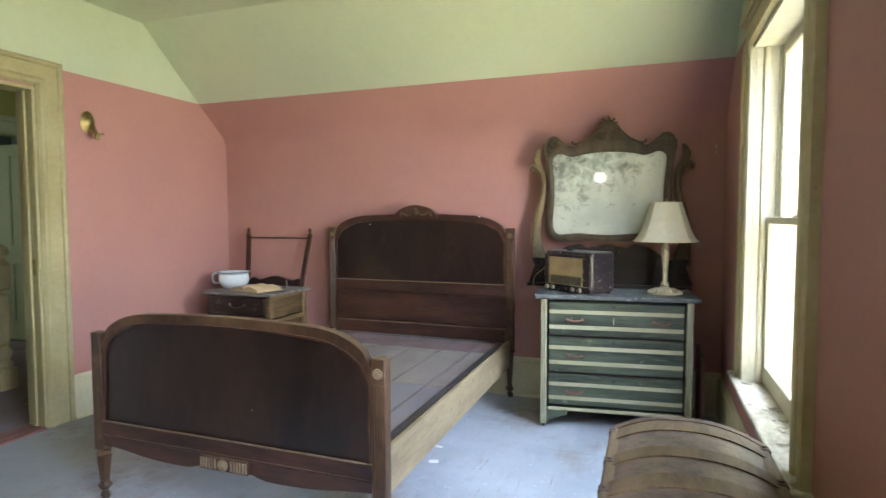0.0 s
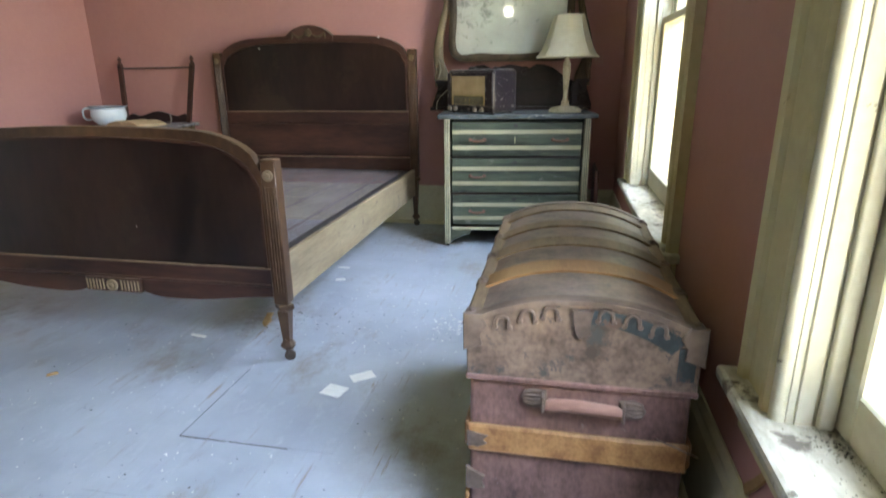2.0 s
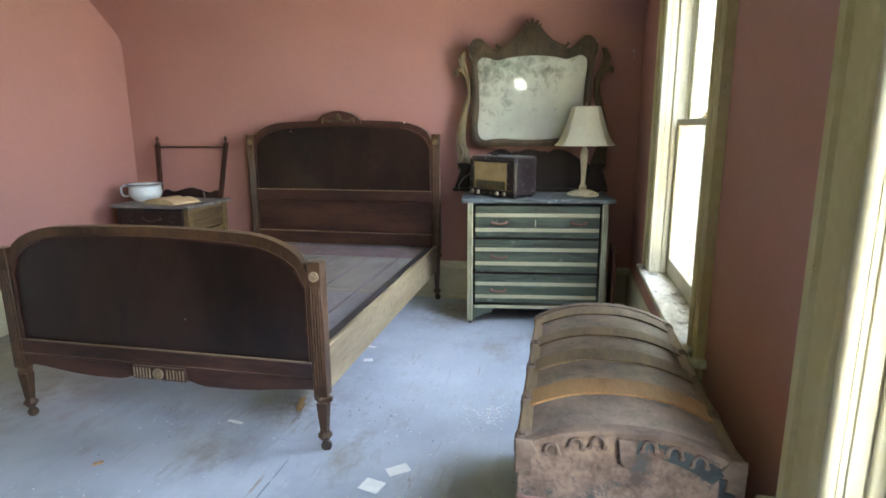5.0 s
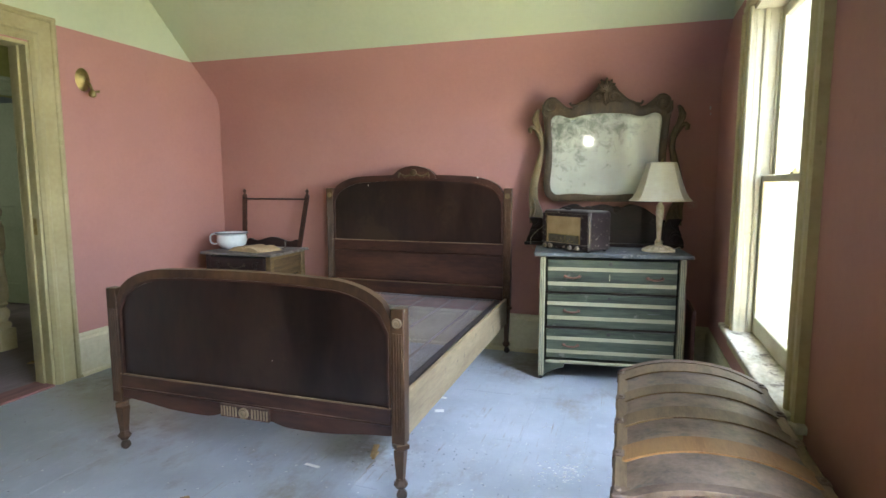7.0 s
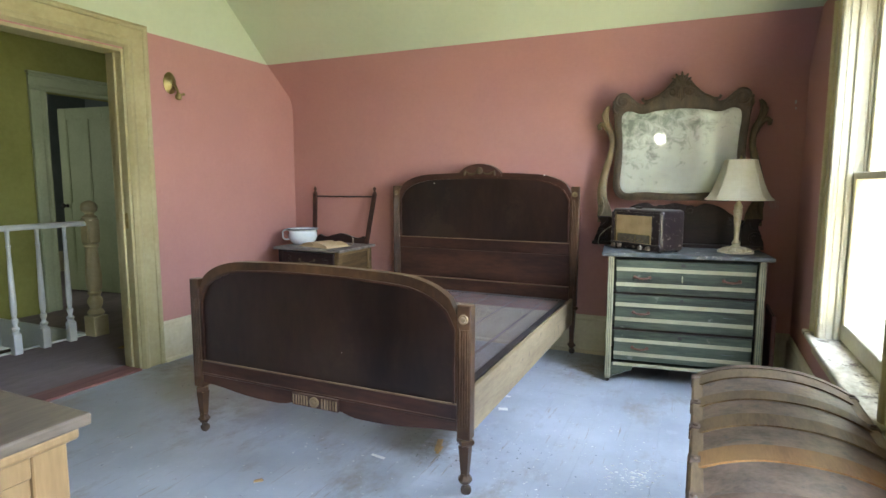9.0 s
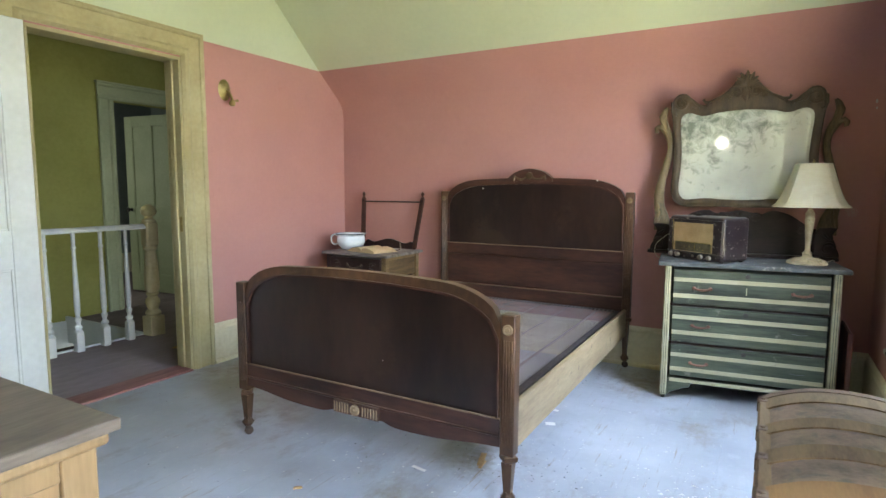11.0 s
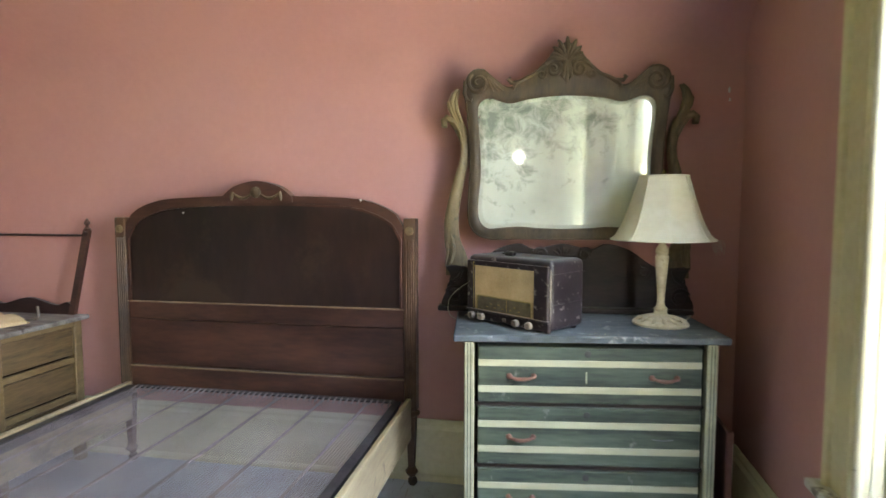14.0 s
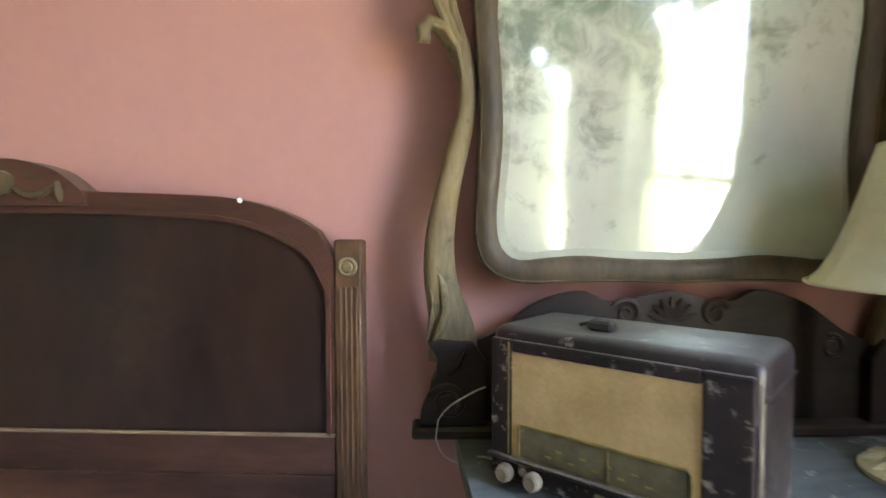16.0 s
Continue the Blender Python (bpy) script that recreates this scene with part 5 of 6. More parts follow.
bm = tube(bmesh.new(), [(-rw + 0.060, -0.004, 0.048), (-rw + 0.060, -0.004, 0.096), (-rw + 0.066, -0.004, 0.102), (rw - 0.088, -0.004, 0.102), (rw - 0.082, -0.004, 0.096), (rw - 0.082, -0.004, 0.048)], 0.0022, 6)
part("dial_frame", bm, BRASS, rad)
part("dial_pointer", cube(0.006, 0.008, -0.0062, -0.0042, 0.052, 0.099), BRASS, rad)
for k in range(9):
    part("dial_mark", cube(-0.095 + k * 0.0195, -0.085 + k * 0.0195, -0.0055, -0.0040, 0.062 + 0.012 * (k % 2), 0.065 + 0.012 * (k % 2)), BRASS, rad)
part("ledge", cube(-rw + 0.002, rw - 0.002, -0.012, 0.012, 0.040, 0.048, bevel=0.003), BAKEL, rad)
part("skirt", cube(-rw + 0.006, rw - 0.006, -0.004, 0.012, 0.009, 0.041, bevel=0.003), BAKEL, rad)
for x in (-0.160, -0.108, 0.062, 0.122):
    bm = lathe(bmesh.new(), [(0.007, 0), (0.007, 0.006), (0.0135, 0.007), (0.0145, 0.012), (0.0135, 0.022), (0.010, 0.025), (0.004, 0.0235), (0, 0.0235)], 16, m=pose(x, -0.004, 0.024, 90))
    part("knob", bm, KNOB, rad, "dusty ivory knob", smooth=True)
part("switch", lathe(bmesh.new(), [(0.006, 0), (0.006, 0.006), (0, 0.008)], 10, m=pose(-0.134, -0.004, 0.028, 90)), KNOB, rad)
part("switch", cube(-0.012, 0.006, -0.009, -0.003, 0.017, 0.031, bevel=0.002), KNOB, rad)
bm = cube(-0.055, -0.015, 0.05, 0.075, rh, rh + 0.016, bevel=0.004)
tube(bm, [(-0.07, 0.058, rh + 0.006), (-0.05, 0.06, rh + 0.012)], 0.003, 6)
part("latch", bm, BLACK, rad, "small bent metal latch on top")
for x in (-rw + 0.03, rw - 0.03):
    for y in (0.025, rd - 0.025):
        part("foot", lathe(bmesh.new(), [(0.010, 0.0), (0.011, 0.009)], 8, (x, y, 0)), BLACK, rad)
part("worn_edge", tube(bmesh.new(), [(rw - 0.0062, 0.0062, 0.030), (rw - 0.0060, 0.0060, 0.09), (rw - 0.0060, 0.0060, 0.16), (rw - 0.0062, 0.0062, rh - 0.030)], [0.0018, 0.0030, 0.0026, 0.0018], 6), KNOB, rad, "pale scuffed corner")
part("worn_edge", tube(bmesh.new(), [(-rw + 0.030, -0.0118, 0.0475), (0.0, -0.0120, 0.0477), (rw - 0.020, -0.0118, 0.0475)], [0.0010, 0.0016, 0.0012], 6), KNOB, rad, "pale scuffed ledge")
part("grille_slit", cube(-rw + 0.0395, -rw + 0.0425, -0.0056, -0.0040, 0.050, rh - 0.024), BRASS, rad, "thin brass strip beside the cloth")
for z in (0.205, 0.10):
    part("side_band", cube(rw - 0.001, rw + 0.0015, 0.006, rd - 0.006, z, z + 0.004), BAKEL, rad)

cord = thing("radio_cord", (0, 0, 0), "thin frayed pale cord hanging beside the radio", "cord")
pts = spline([(0.528, 4.452, 0.945), (0.500, 4.475, 0.925), (0.455, 4.505, 0.885), (0.434, 4.52, 0.840), (0.450, 4.51, 0.798), (0.490, 4.50, 0.786), (0.520, 4.47, 0.8135), (0.56, 4.44, 0.8135)], 26)
part("wire", tube(bmesh.new(), pts, 0.0016, 5), WIRE, cord)

# ---- table lamp ----
lamp = thing("table_lamp", (1.262, 4.425, TOPZ), "cream table lamp with a stained silk bell shade", "lamp")
part("base", lathe(bmesh.new(), [(0.100, 0.0), (0.101, 0.008), (0.094, 0.014), (0.070, 0.018), (0.064, 0.026), (0.040, 0.031), (0.026, 0.038), (0.022, 0.05)], 32), CREAMC, lamp, smooth=True)
for k in range(12):
    a_ = 2 * math.pi * k / 12
    part("base_leaf", tube(bmesh.new(), [(0.034 * math.cos(a_), 0.034 * math.sin(a_), 0.032), (0.055 * math.cos(a_), 0.055 * math.sin(a_), 0.027), (0.080 * math.cos(a_), 0.080 * math.sin(a_), 0.017), (0.094 * math.cos(a_), 0.094 * math.sin(a_), 0.013)], [0.003, 0.006, 0.008, 0.003], 6), CREAMC, lamp, smooth=True)
part("stem", lathe(bmesh.new(), [(0.022, 0.05), (0.026, 0.06), (0.016, 0.07), (0.013, 0.085), (0.016, 0.14), (0.022, 0.22), (0.0245, 0.255), (0.020, 0.262), (0.024, 0.272), (0.022, 0.285), (0.012, 0.30), (0.010, 0.34)], 20), CREAMC, lamp, smooth=True)
part("harp_rod", tube(bmesh.new(), [(0, 0, 0.34), (0, 0, 0.575)], 0.003, 6), BRASS, lamp)
part("finial", lathe(bmesh.new(), [(0.005, 0.556), (0.008, 0.566), (0.004, 0.574), (0, 0.582)], 10), BRASS, lamp, smooth=True)
bm = bmesh.new()
SEG = 8
prof = [(0.186, 0.318), (0.168, 0.335), (0.148, 0.37), (0.128, 0.42), (0.110, 0.475), (0.095, 0.525), (0.086, 0.553)]
rings = []
for inset in (0, 0.002):
    for r, z in (prof if inset == 0 else prof[::-1]):
        ring = []
        for i in range(SEG * 6):
            a_ = 2 * math.pi * i / (SEG * 6)
            k = math.cos(math.pi / SEG) / math.cos((a_ % (2 * math.pi / SEG)) - math.pi / SEG)
            rr = (r - inset) * (0.55 * k + 0.45) * (1.0 + 0.03 * (1 - k))
            ring.append(bm.verts.new((rr * math.cos(a_), rr * math.sin(a_), z)))
        rings.append(ring)
for p, q in zip(rings, rings[1:] + rings[:1]):
    for i in range(len(p)):
        bm.faces.new((p[i], p[(i + 1) % len(p)], q[(i + 1) % len(p)], q[i]))
part("shade", bm, SHADE, lamp, "yellowed silk bell shade with sewn ribs", smooth=True)
for r, z, rad_ in ((0.185, 0.319, 0.0035), (0.0855, 0.552, 0.003)):
    pts = [(r * math.cos(2 * math.pi * i / 48), r * math.sin(2 * math.pi * i / 48), z) for i in range(49)]
    part("binding", tube(bmesh.new(), pts, rad_, 6), SHADE, lamp)
for k in range(SEG):
    a_ = 2 * math.pi * k / SEG
    part("rib", tube(bmesh.new(), [((r + 0.001) * math.cos(a_), (r + 0.001) * math.sin(a_), z) for r, z in prof], 0.0018, 5), SHADE, lamp)
bm = bmesh.new()
for k in range(9):
    x = 0.150 + 0.006 * k
    tube(bm, [(x, -0.085 + 0.006 * k, 0.318), (x + 0.004 * (k % 3), -0.086 + 0.006 * k, 0.300 - 0.008 * (k % 4)), (x + 0.004, -0.09 + 0.006 * k, 0.288 - 0.010 * (k % 3))], 0.0009, 4)
part("fringe", bm, WIRE, lamp, "frayed fringe threads at the rim")
cord = thing("lamp_cord", (0, 0, 0), "pale lamp cord lying on the dresser top", "cord")
part("wire", tube(bmesh.new(), spline([(1.35, 4.45, 0.8135), (1.38, 4.49, 0.828), (1.398, 4.54, 0.824), (1.405, 4.60, 0.8135)], 16), 0.0022, 5), WIRE, cord)

# ---- washstand ----
ws = thing("washstand", (0, 0, 0), "small dark washstand with lighter sides and a towel bar", "washstand")
X0, X1, Y0, Y1, ZT = -1.985, -1.405, 4.135, 4.60, 0.722
part("top", cube(X0 - 0.028, X1 + 0.028, Y0 - 0.028, Y1 + 0.02, ZT - 0.022, ZT, bevel=0.006, seg=2), WSTOP, ws, "dusty grey top")
for x in (X0, X1 - 0.045):
    for y in (Y0, Y1 - 0.045):
        # right-hand posts take the lighter side colour, left-hand posts the dark front colour
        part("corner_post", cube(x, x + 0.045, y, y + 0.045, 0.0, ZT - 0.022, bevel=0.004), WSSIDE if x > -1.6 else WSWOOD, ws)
for x in (X0 + 0.012, X1 - 0.026):
    for z0, z1 in ((0.10, 0.32), (0.34, 0.50), (0.52, 0.69)):
        part("side_panel", cube(x, x + 0.014, Y0 + 0.045, Y1 - 0.045, z0 + 0.012, z1 - 0.012, bevel=0.004), WSPANEL, ws)
    for z in (0.10, 0.33, 0.51, 0.688):
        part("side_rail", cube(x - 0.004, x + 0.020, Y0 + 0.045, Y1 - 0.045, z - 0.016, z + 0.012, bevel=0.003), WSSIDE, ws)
part("back_panel", cube(X0 + 0.04, X1 - 0.04, Y1 - 0.012, Y1 - 0.002, 0.08, ZT - 0.022), WSWOOD, ws)
d = part("drawer", cube(X0 + 0.048, X1 - 0.048, Y0 - 0.012, Y0 + 0.3, 0.562, 0.688, bevel=0.008, seg=2), WSWOOD, ws)
xm = (X0 + X1) / 2
bm = tube(bmesh.new(), [(xm - 0.07 + 0.014 * i, Y0 - 0.018 - 0.012 * math.sin(math.pi * i / 10), 0.628 - 0.018 * math.sin(math.pi * i / 10)) for i in range(11)], 0.0045, 7)
for s in (-1, 1):
    lathe(bm, [(0.012, 0), (0.010, 0.005), (0, 0.009)], 10, m=pose(xm + s * 0.068, Y0 - 0.012, 0.63, 90))
part("drawer_pull", bm, CASTER, d, smooth=True)
for s in (-1, 1):
    bm = tube(bmesh.new(), spiral(xm + s * 0.17, 0.625, 0.035, 0.008, 1.4, 0.5, Y0 - 0.013, flip=s), 0.005, 6)
    part("carved_scroll", bm, WSWOOD, d, smooth=True)
part("front_rail", cube(X0 + 0.045, X1 - 0.045, Y0 + 0.002, Y0 + 0.03, 0.535, 0.558), WSWOOD, ws)
for x0, x1, s in ((X0 + 0.047, xm - 0.002, 1), (xm + 0.002, X1 - 0.047, -1)):
    d = part("cabinet_door", cube(x0, x1, Y0 + 0.004, Y0 + 0.022, 0.09, 0.532, bevel=0.003), WSWOOD, ws)
    for a_, b_, c_, e_ in ((x0, x0 + 0.05, 0.09, 0.532), (x1 - 0.05, x1, 0.09, 0.532), (x0 + 0.05, x1 - 0.05, 0.09, 0.15), (x0 + 0.05, x1 - 0.05, 0.475, 0.532)):
        part("door_frame", cube(a_, b_, Y0 - 0.006, Y0 + 0.004, c_, e_, bevel=0.003), WSWOOD, d)
    kx = x1 - 0.025 if s > 0 else x0 + 0.025
    part("door_knob", lathe(bmesh.new(), [(0.006, 0), (0.006, 0.01), (0.013, 0.014), (0.012, 0.022), (0, 0.025)], 12, m=pose(kx, Y0 - 0.006, 0.32, 90)), BRASS, d, smooth=True)
part("plinth", cube(X0 + 0.045, X1 - 0.045, Y0 + 0.004, Y0 + 0.024, 0.05, 0.088), WSWOOD, ws)
wb = spline([(X0 + 0.03, ZT + 0.03), (X0 + 0.07, ZT + 0.062), (X0 + 0.14, ZT + 0.045), (xm, ZT + 0.078), (X1 - 0.14, ZT + 0.045), (X1 - 0.07, ZT + 0.062), (X1 - 0.03, ZT + 0.03)], 33)
part("splash_board", strip(bmesh.new(), wb, [(x, ZT) for x, z in wb], Y1 - 0.01, Y1 + 0.008), WSWOOD, ws)
for x0, x1 in ((X0 + 0.012, X0 - 0.022), (X1 - 0.045, X1 - 0.002)):
    p0, p1 = Vector((x0, Y1 - 0.006, ZT)), Vector((x1, Y1 + 0.062, 1.135))
    bm = swept(bmesh.new(), [(p0, (1, 0, 0), (0, 1, 0)), (p1, (1, 0, 0), (0, 1, 0))], [(-0.016, -0.011), (0.016, -0.011), (0.016, 0.011), (-0.016, 0.011)])
    pr = part("towel_post", bm, WALNUTR, ws)
    q = p1 + Vector((0, 0, 0))
    lathe_bm = lathe(bmesh.new(), [(0.014, 0.0), (0.018, 0.006), (0.010, 0.014), (0.007, 0.022), (0.015, 0.032), (0.013, 0.042), (0.005, 0.052), (0, 0.062)], 12, q)
    part("finial", lathe_bm, WALNUTR, pr, smooth=True)
    part("boss", lathe(bmesh.new(), [(0.014, 0), (0.012, 0.006), (0, 0.010)], 12, m=pose(p1.x, p1.y - 0.010, 1.115, 90)), WSWOOD, pr, smooth=True)
part("towel_bar", tube(bmesh.new(), [(X0 - 0.02, Y1 + 0.058, 1.108), (X1 - 0.004, Y1 + 0.058, 1.108)], 0.006, 8), WSWOOD, ws, smooth=True)

pot = thing("chamber_pot", (-1.915, 4.36, ZT), "white enamel chamber pot with a dark rim and loop handle", "pot", turn=200)
prof = [(0.062, 0.0), (0.068, 0.004), (0.092, 0.030), (0.104, 0.062), (0.100, 0.090), (0.096, 0.104), (0.112, 0.120)]
inner = [(0.108, 0.121), (0.092, 0.104), (0.096, 0.088), (0.100, 0.062), (0.088, 0.032), (0.06, 0.008), (0, 0.006)]
part("bowl", lathe(bmesh.new(), [(r * 1.12, z * 1.05) for r, z in prof + inner], 32), ENAMEL, pot, smooth=True)
part("rim", tube(bmesh.new(), [(0.125 * math.cos(2 * math.pi * i / 40), 0.125 * math.sin(2 * math.pi * i / 40), 0.127) for i in range(41)], 0.0032, 6), BLUERIM, pot, "dark blue rim")
part("handle", tube(bmesh.new(), spline([(0.110, 0, 0.105), (0.137, 0, 0.118), (0.168, 0, 0.100), (0.171, 0, 0.063), (0.148, 0, 0.037), (0.108, 0, 0.042)], 18), [0.007] * 18, 8), ENAMEL, pot, smooth=True)

book = thing("open_book", (-1.655, 4.30, ZT), "old yellowed book lying open on the washstand", "book", turn=-14)
for s in (-1, 1):
    pg = spline([(0, 0.016), (s * 0.03, 0.034), (s * 0.08, 0.034), (s * 0.13, 0.022), (s * 0.155, 0.012)], 14)
    bm = strip(bmesh.new(), pg, [(x, 0.005) for x, z in pg], -0.11, 0.11)
    part("page_block", bm, PAPER, book, "yellowed curling pages", smooth=True)
    part("cover", cube(*sorted((s * 0.004, s * 0.165)), -0.118, 0.118, 0.0, 0.005), PAPER, book)
hook = thing("bent_hook", (-1.47, 4.42, ZT), "bent metal hook standing on the washstand top", "hook")
part("bar", tube(bmesh.new(), spline([(-0.11, 0, 0.006), (-0.03, 0.0, 0.006), (0.0, 0.0, 0.018), (0.006, 0, 0.05), (0.0, 0, 0.07)], 18), 0.006, 7), KNOB, hook, smooth=True)

# ---- camel-back trunk ----
TX0, TX1, TY0, TY1 = 1.072, 1.515, 1.822, 2.705
trk = thing("camelback_trunk", ((TX0 + TX1) / 2, TY0, 0), "old camel-back steamer trunk with wooden slats and iron trim", "trunk")
hw, ln = (TX1 - TX0) / 2, TY1 - TY0
part("body", cube(-hw, hw, 0, ln, 0.03, 0.425, bevel=0.008, seg=2), TRUNKB, trk, "red-brown covered trunk body")
EAVE, PEAK = 0.548, 0.612


def lid_line(grow, n=25):
    return [(-(hw + 0.008 + grow) + 2 * (hw + 0.008 + grow) * i / (n - 1), EAVE + grow + (PEAK - EAVE) * (1 - abs(-1 + 2 * i / (n - 1)) ** 2.3)) for i in range(n)]


bm = slab(bmesh.new(), [(hw + 0.006, 0.432), (-hw - 0.006, 0.432)] + lid_line(0), -0.008, ln + 0.008, bevel=0.004)
lid = part("lid", bm, TRUNK, trk, "barrel lid covered in worn embossed tin")
part("lid_edge", cube(-hw - 0.0085, hw + 0.0085, -0.0105, ln + 0.0105, 0.426, 0.440, bevel=0.003), TRUNKB, trk)
for y, wdt in ((0.215, 0.042), (0.420, 0.040), (0.610, 0.036), (ln - 0.06, 0.045)):
    bm = strip(bmesh.new(), lid_line(0.0042), lid_line(-0.002), y - wdt, y + wdt)
    slt = part("lid_slat", bm, SLAT if y < 0.3 else SLATD, lid, "bent yellow wooden slat" if y < 0.3 else "")
for y in (0.002, ln - 0.002):
    bm = strip(bmesh.new(), lid_line(0.007), lid_line(-0.004), y - 0.016, y + 0.016)
    part("edge_binding", bm, IRON, lid)
for s in (-1, 1):
    bm = cube(s * (hw - 0.008) - 0.021, s * (hw - 0.008) + 0.021, -0.010, ln + 0.010, EAVE - 0.018, EAVE + 0.016, bevel=0.006)
    part("eave_slat", bm, SLATD, lid, "worn wooden slat along the lid edge")
    for y in (0.03, 0.215, 0.420, 0.61, ln - 0.03):
        bm = cube(s * (hw - 0.008) - 0.024, s * (hw - 0.008) + 0.024, y - 0.022, y + 0.022, EAVE - 0.022, EAVE + 0.019, bevel=0.006)
        lathe(bm, [(0.008, 0), (0.006, 0.004), (0, 0.005)], 8, (s * hw, y, EAVE + 0.019))
        part("slat_clamp", bm, IRON, lid)
    for z in (0.10, 0.285):
        part("side_slat", cube(s * hw - (0.012 if s < 0 else 0.0), s * hw + (0.012 if s > 0 else 0.0), 0.0, ln, z - 0.03, z + 0.03, bevel=0.004), SLAT, trk)
part("end_slat", cube(-hw - 0.004, hw + 0.004, -0.012, 0.002, 0.252, 0.318, bevel=0.004), SLAT, trk, "orange-brown wooden slat across the end")
for x in (-hw + 0.008,):
    bm = slab(bmesh.new(), [(x - 0.012, 0.268), (x + 0.012, 0.266), (x + 0.032, 0.276), (x + 0.020, 0.285), (x + 0.034, 0.296), (x + 0.010, 0.300), (x - 0.012, 0.304)], -0.016, -0.010, bevel=0.0015)
    part("slat_clamp", bm, IRON, trk)
# end handle
sec = [(0.015 * math.cos(2 * math.pi * q / 12), 0.008 * math.sin(2 * math.pi * q / 12)) for q in range(12)]
grip = [(-0.062, 0.389), (-0.054, 0.391), (-0.022, 0.394), (0.008, 0.394), (0.048, 0.391), (0.080, 0.388), (0.088, 0.386)]
bm = swept(bmesh.new(), [((x, -0.024, z), (0, 0, 0.7 if q in (0, 6) else 1.0), (0, -1, 0)) for q, (x, z) in enumerate(grip)], sec)
hd = part("handle", bm, LEATHER, trk, "cracked flat leather end handle", smooth=True)
for s, x, z in ((-1, -0.086, 0.394), (1, 0.110, 0.385)):
    bm = slab(bmesh.new(), [(x + s * u, z + v) for u, v in ((-0.026, 0.019), (-0.026, -0.019), (0, -0.021), (0.020, -0.016), (0.027, 0), (0.020, 0.016), (0, 0.021))], -0.010, 0.001, bevel=0.003)
    for q in (-1, 0, 1):
        tube(bm, [(x - s * 0.020, -0.010, z + q * 0.006), (x + s * 0.006, -0.014, z + q * 0.010), (x + s * 0.020, -0.009, z + q * 0.008)], [0.003, 0.0035, 0.002], 6)
    tube(bm, [(x - s * 0.018, -0.010, z - 0.018), (x - s * 0.018, -0.028, z - 0.016), (x - s * 0.018, -0.028, z + 0.016), (x - s * 0.018, -0.010, z + 0.018)], 0.0035, 6)
    part("handle_cap", bm, IRON, hd, "shell-shaped iron loop", smooth=True)
bm = strip(bmesh.new(), lid_line(-0.012)[11:24], lid_line(-0.042)[11:24], -0.0098, -0.006)
part("tin_band", bm, BLUETIN, lid, "blue-black tin band with rust")
# scrolled iron tacked along the lid front
for k, x in enumerate((-0.155, -0.105, -0.06, 0.045, 0.095, 0.145)):
    zz = EAVE + (PEAK - EAVE) * (1 - abs(x / hw) ** 2.3) - 0.028
    bm = tube(bmesh.new(), [(x + 0.013 * math.cos(math.pi * (1.15 - 1.3 * i / 12)), -0.010, zz + 0.004 + 0.016 * math.sin(math.pi * (1.15 - 1.3 * i / 12))) for i in range(13)], 0.0042, 6)
    for s in (-1, 1):
        lathe(bm, [(0.007, 0), (0.005, 0.004), (0, 0.005)], 8, m=pose(x + s * 0.015, -0.008, zz - 0.005, 90))
    part("scroll_iron", bm, IRON, lid, smooth=True)
zz = PEAK - 0.02
bm = slab(bmesh.new(), [(-0.019, zz + 0.008), (0.022, zz + 0.008), (0.018, zz - 0.012), (0.014, zz - 0.03), (0.020, zz - 0.04), (0.008, zz - 0.052), (-0.006, zz - 0.052), (-0.014, zz - 0.04), (-0.010, zz - 0.028), (-0.018, zz - 0.012)], -0.016, -0.008, bevel=0.002)
part("crest_plate", bm, IRON, lid)
for x, z in ((-hw, 0.548), (hw, 0.548)):
    s = 1 if x < 0 else -1
    bm = slab(bmesh.new(), [(x - s * 0.012, z + 0.03), (x + s * 0.022, z + 0.030), (x + s * 0.036, z + 0.004), (x + s * 0.020, z - 0.014), (x + s * 0.026, z - 0.038), (x - s * 0.012, z - 0.052)], -0.017, -0.007, bevel=0.002)
    part("lid_corner", bm, IRON, lid)
for x, z in ((-hw, 0.05), (hw, 0.05), (-hw, 0.17)):
    s = 1 if x < 0 else -1
    bm = slab(bmesh.new(), [(x - s * 0.008, z - 0.022), (x + s * 0.034, z - 0.018), (x + s * 0.026, z + 0.002), (x + s * 0.034, z + 0.014), (x + s * 0.008, z + 0.026), (x - s * 0.008, z + 0.036)], -0.008, 0.004, bevel=0.002)
    part("corner_iron", bm, IRON, trk)
part("blue_patch", cube(hw - 0.036, hw - 0.004, -0.0105, -0.006, 0.462, 0.532), BLUETIN, lid, "blue-black tin corner patch")
for x in (-hw + 0.03, hw - 0.03):
    for y in (0.04, ln - 0.04):
        part("caster", lathe(bmesh.new(), [(0.010, -0.010), (0.016, -0.008), (0.016, 0.008), (0.010, 0.010)], 12, m=pose(x, y, 0.016, 0, 90)), IRON, trk)
part("lock_hasp", cube(-hw - 0.016, -hw - 0.002, ln / 2 - 0.03, ln / 2 + 0.03, 0.36, 0.46, bevel=0.004), IRON, trk)
part("hanging_nail", tube(bmesh.new(), [(hw - 0.06, -0.004, 0.325), (hw - 0.02, -0.02, 0.318), (hw + 0.02, -0.018, 0.30)], 0.0018, 5), IRON, trk)

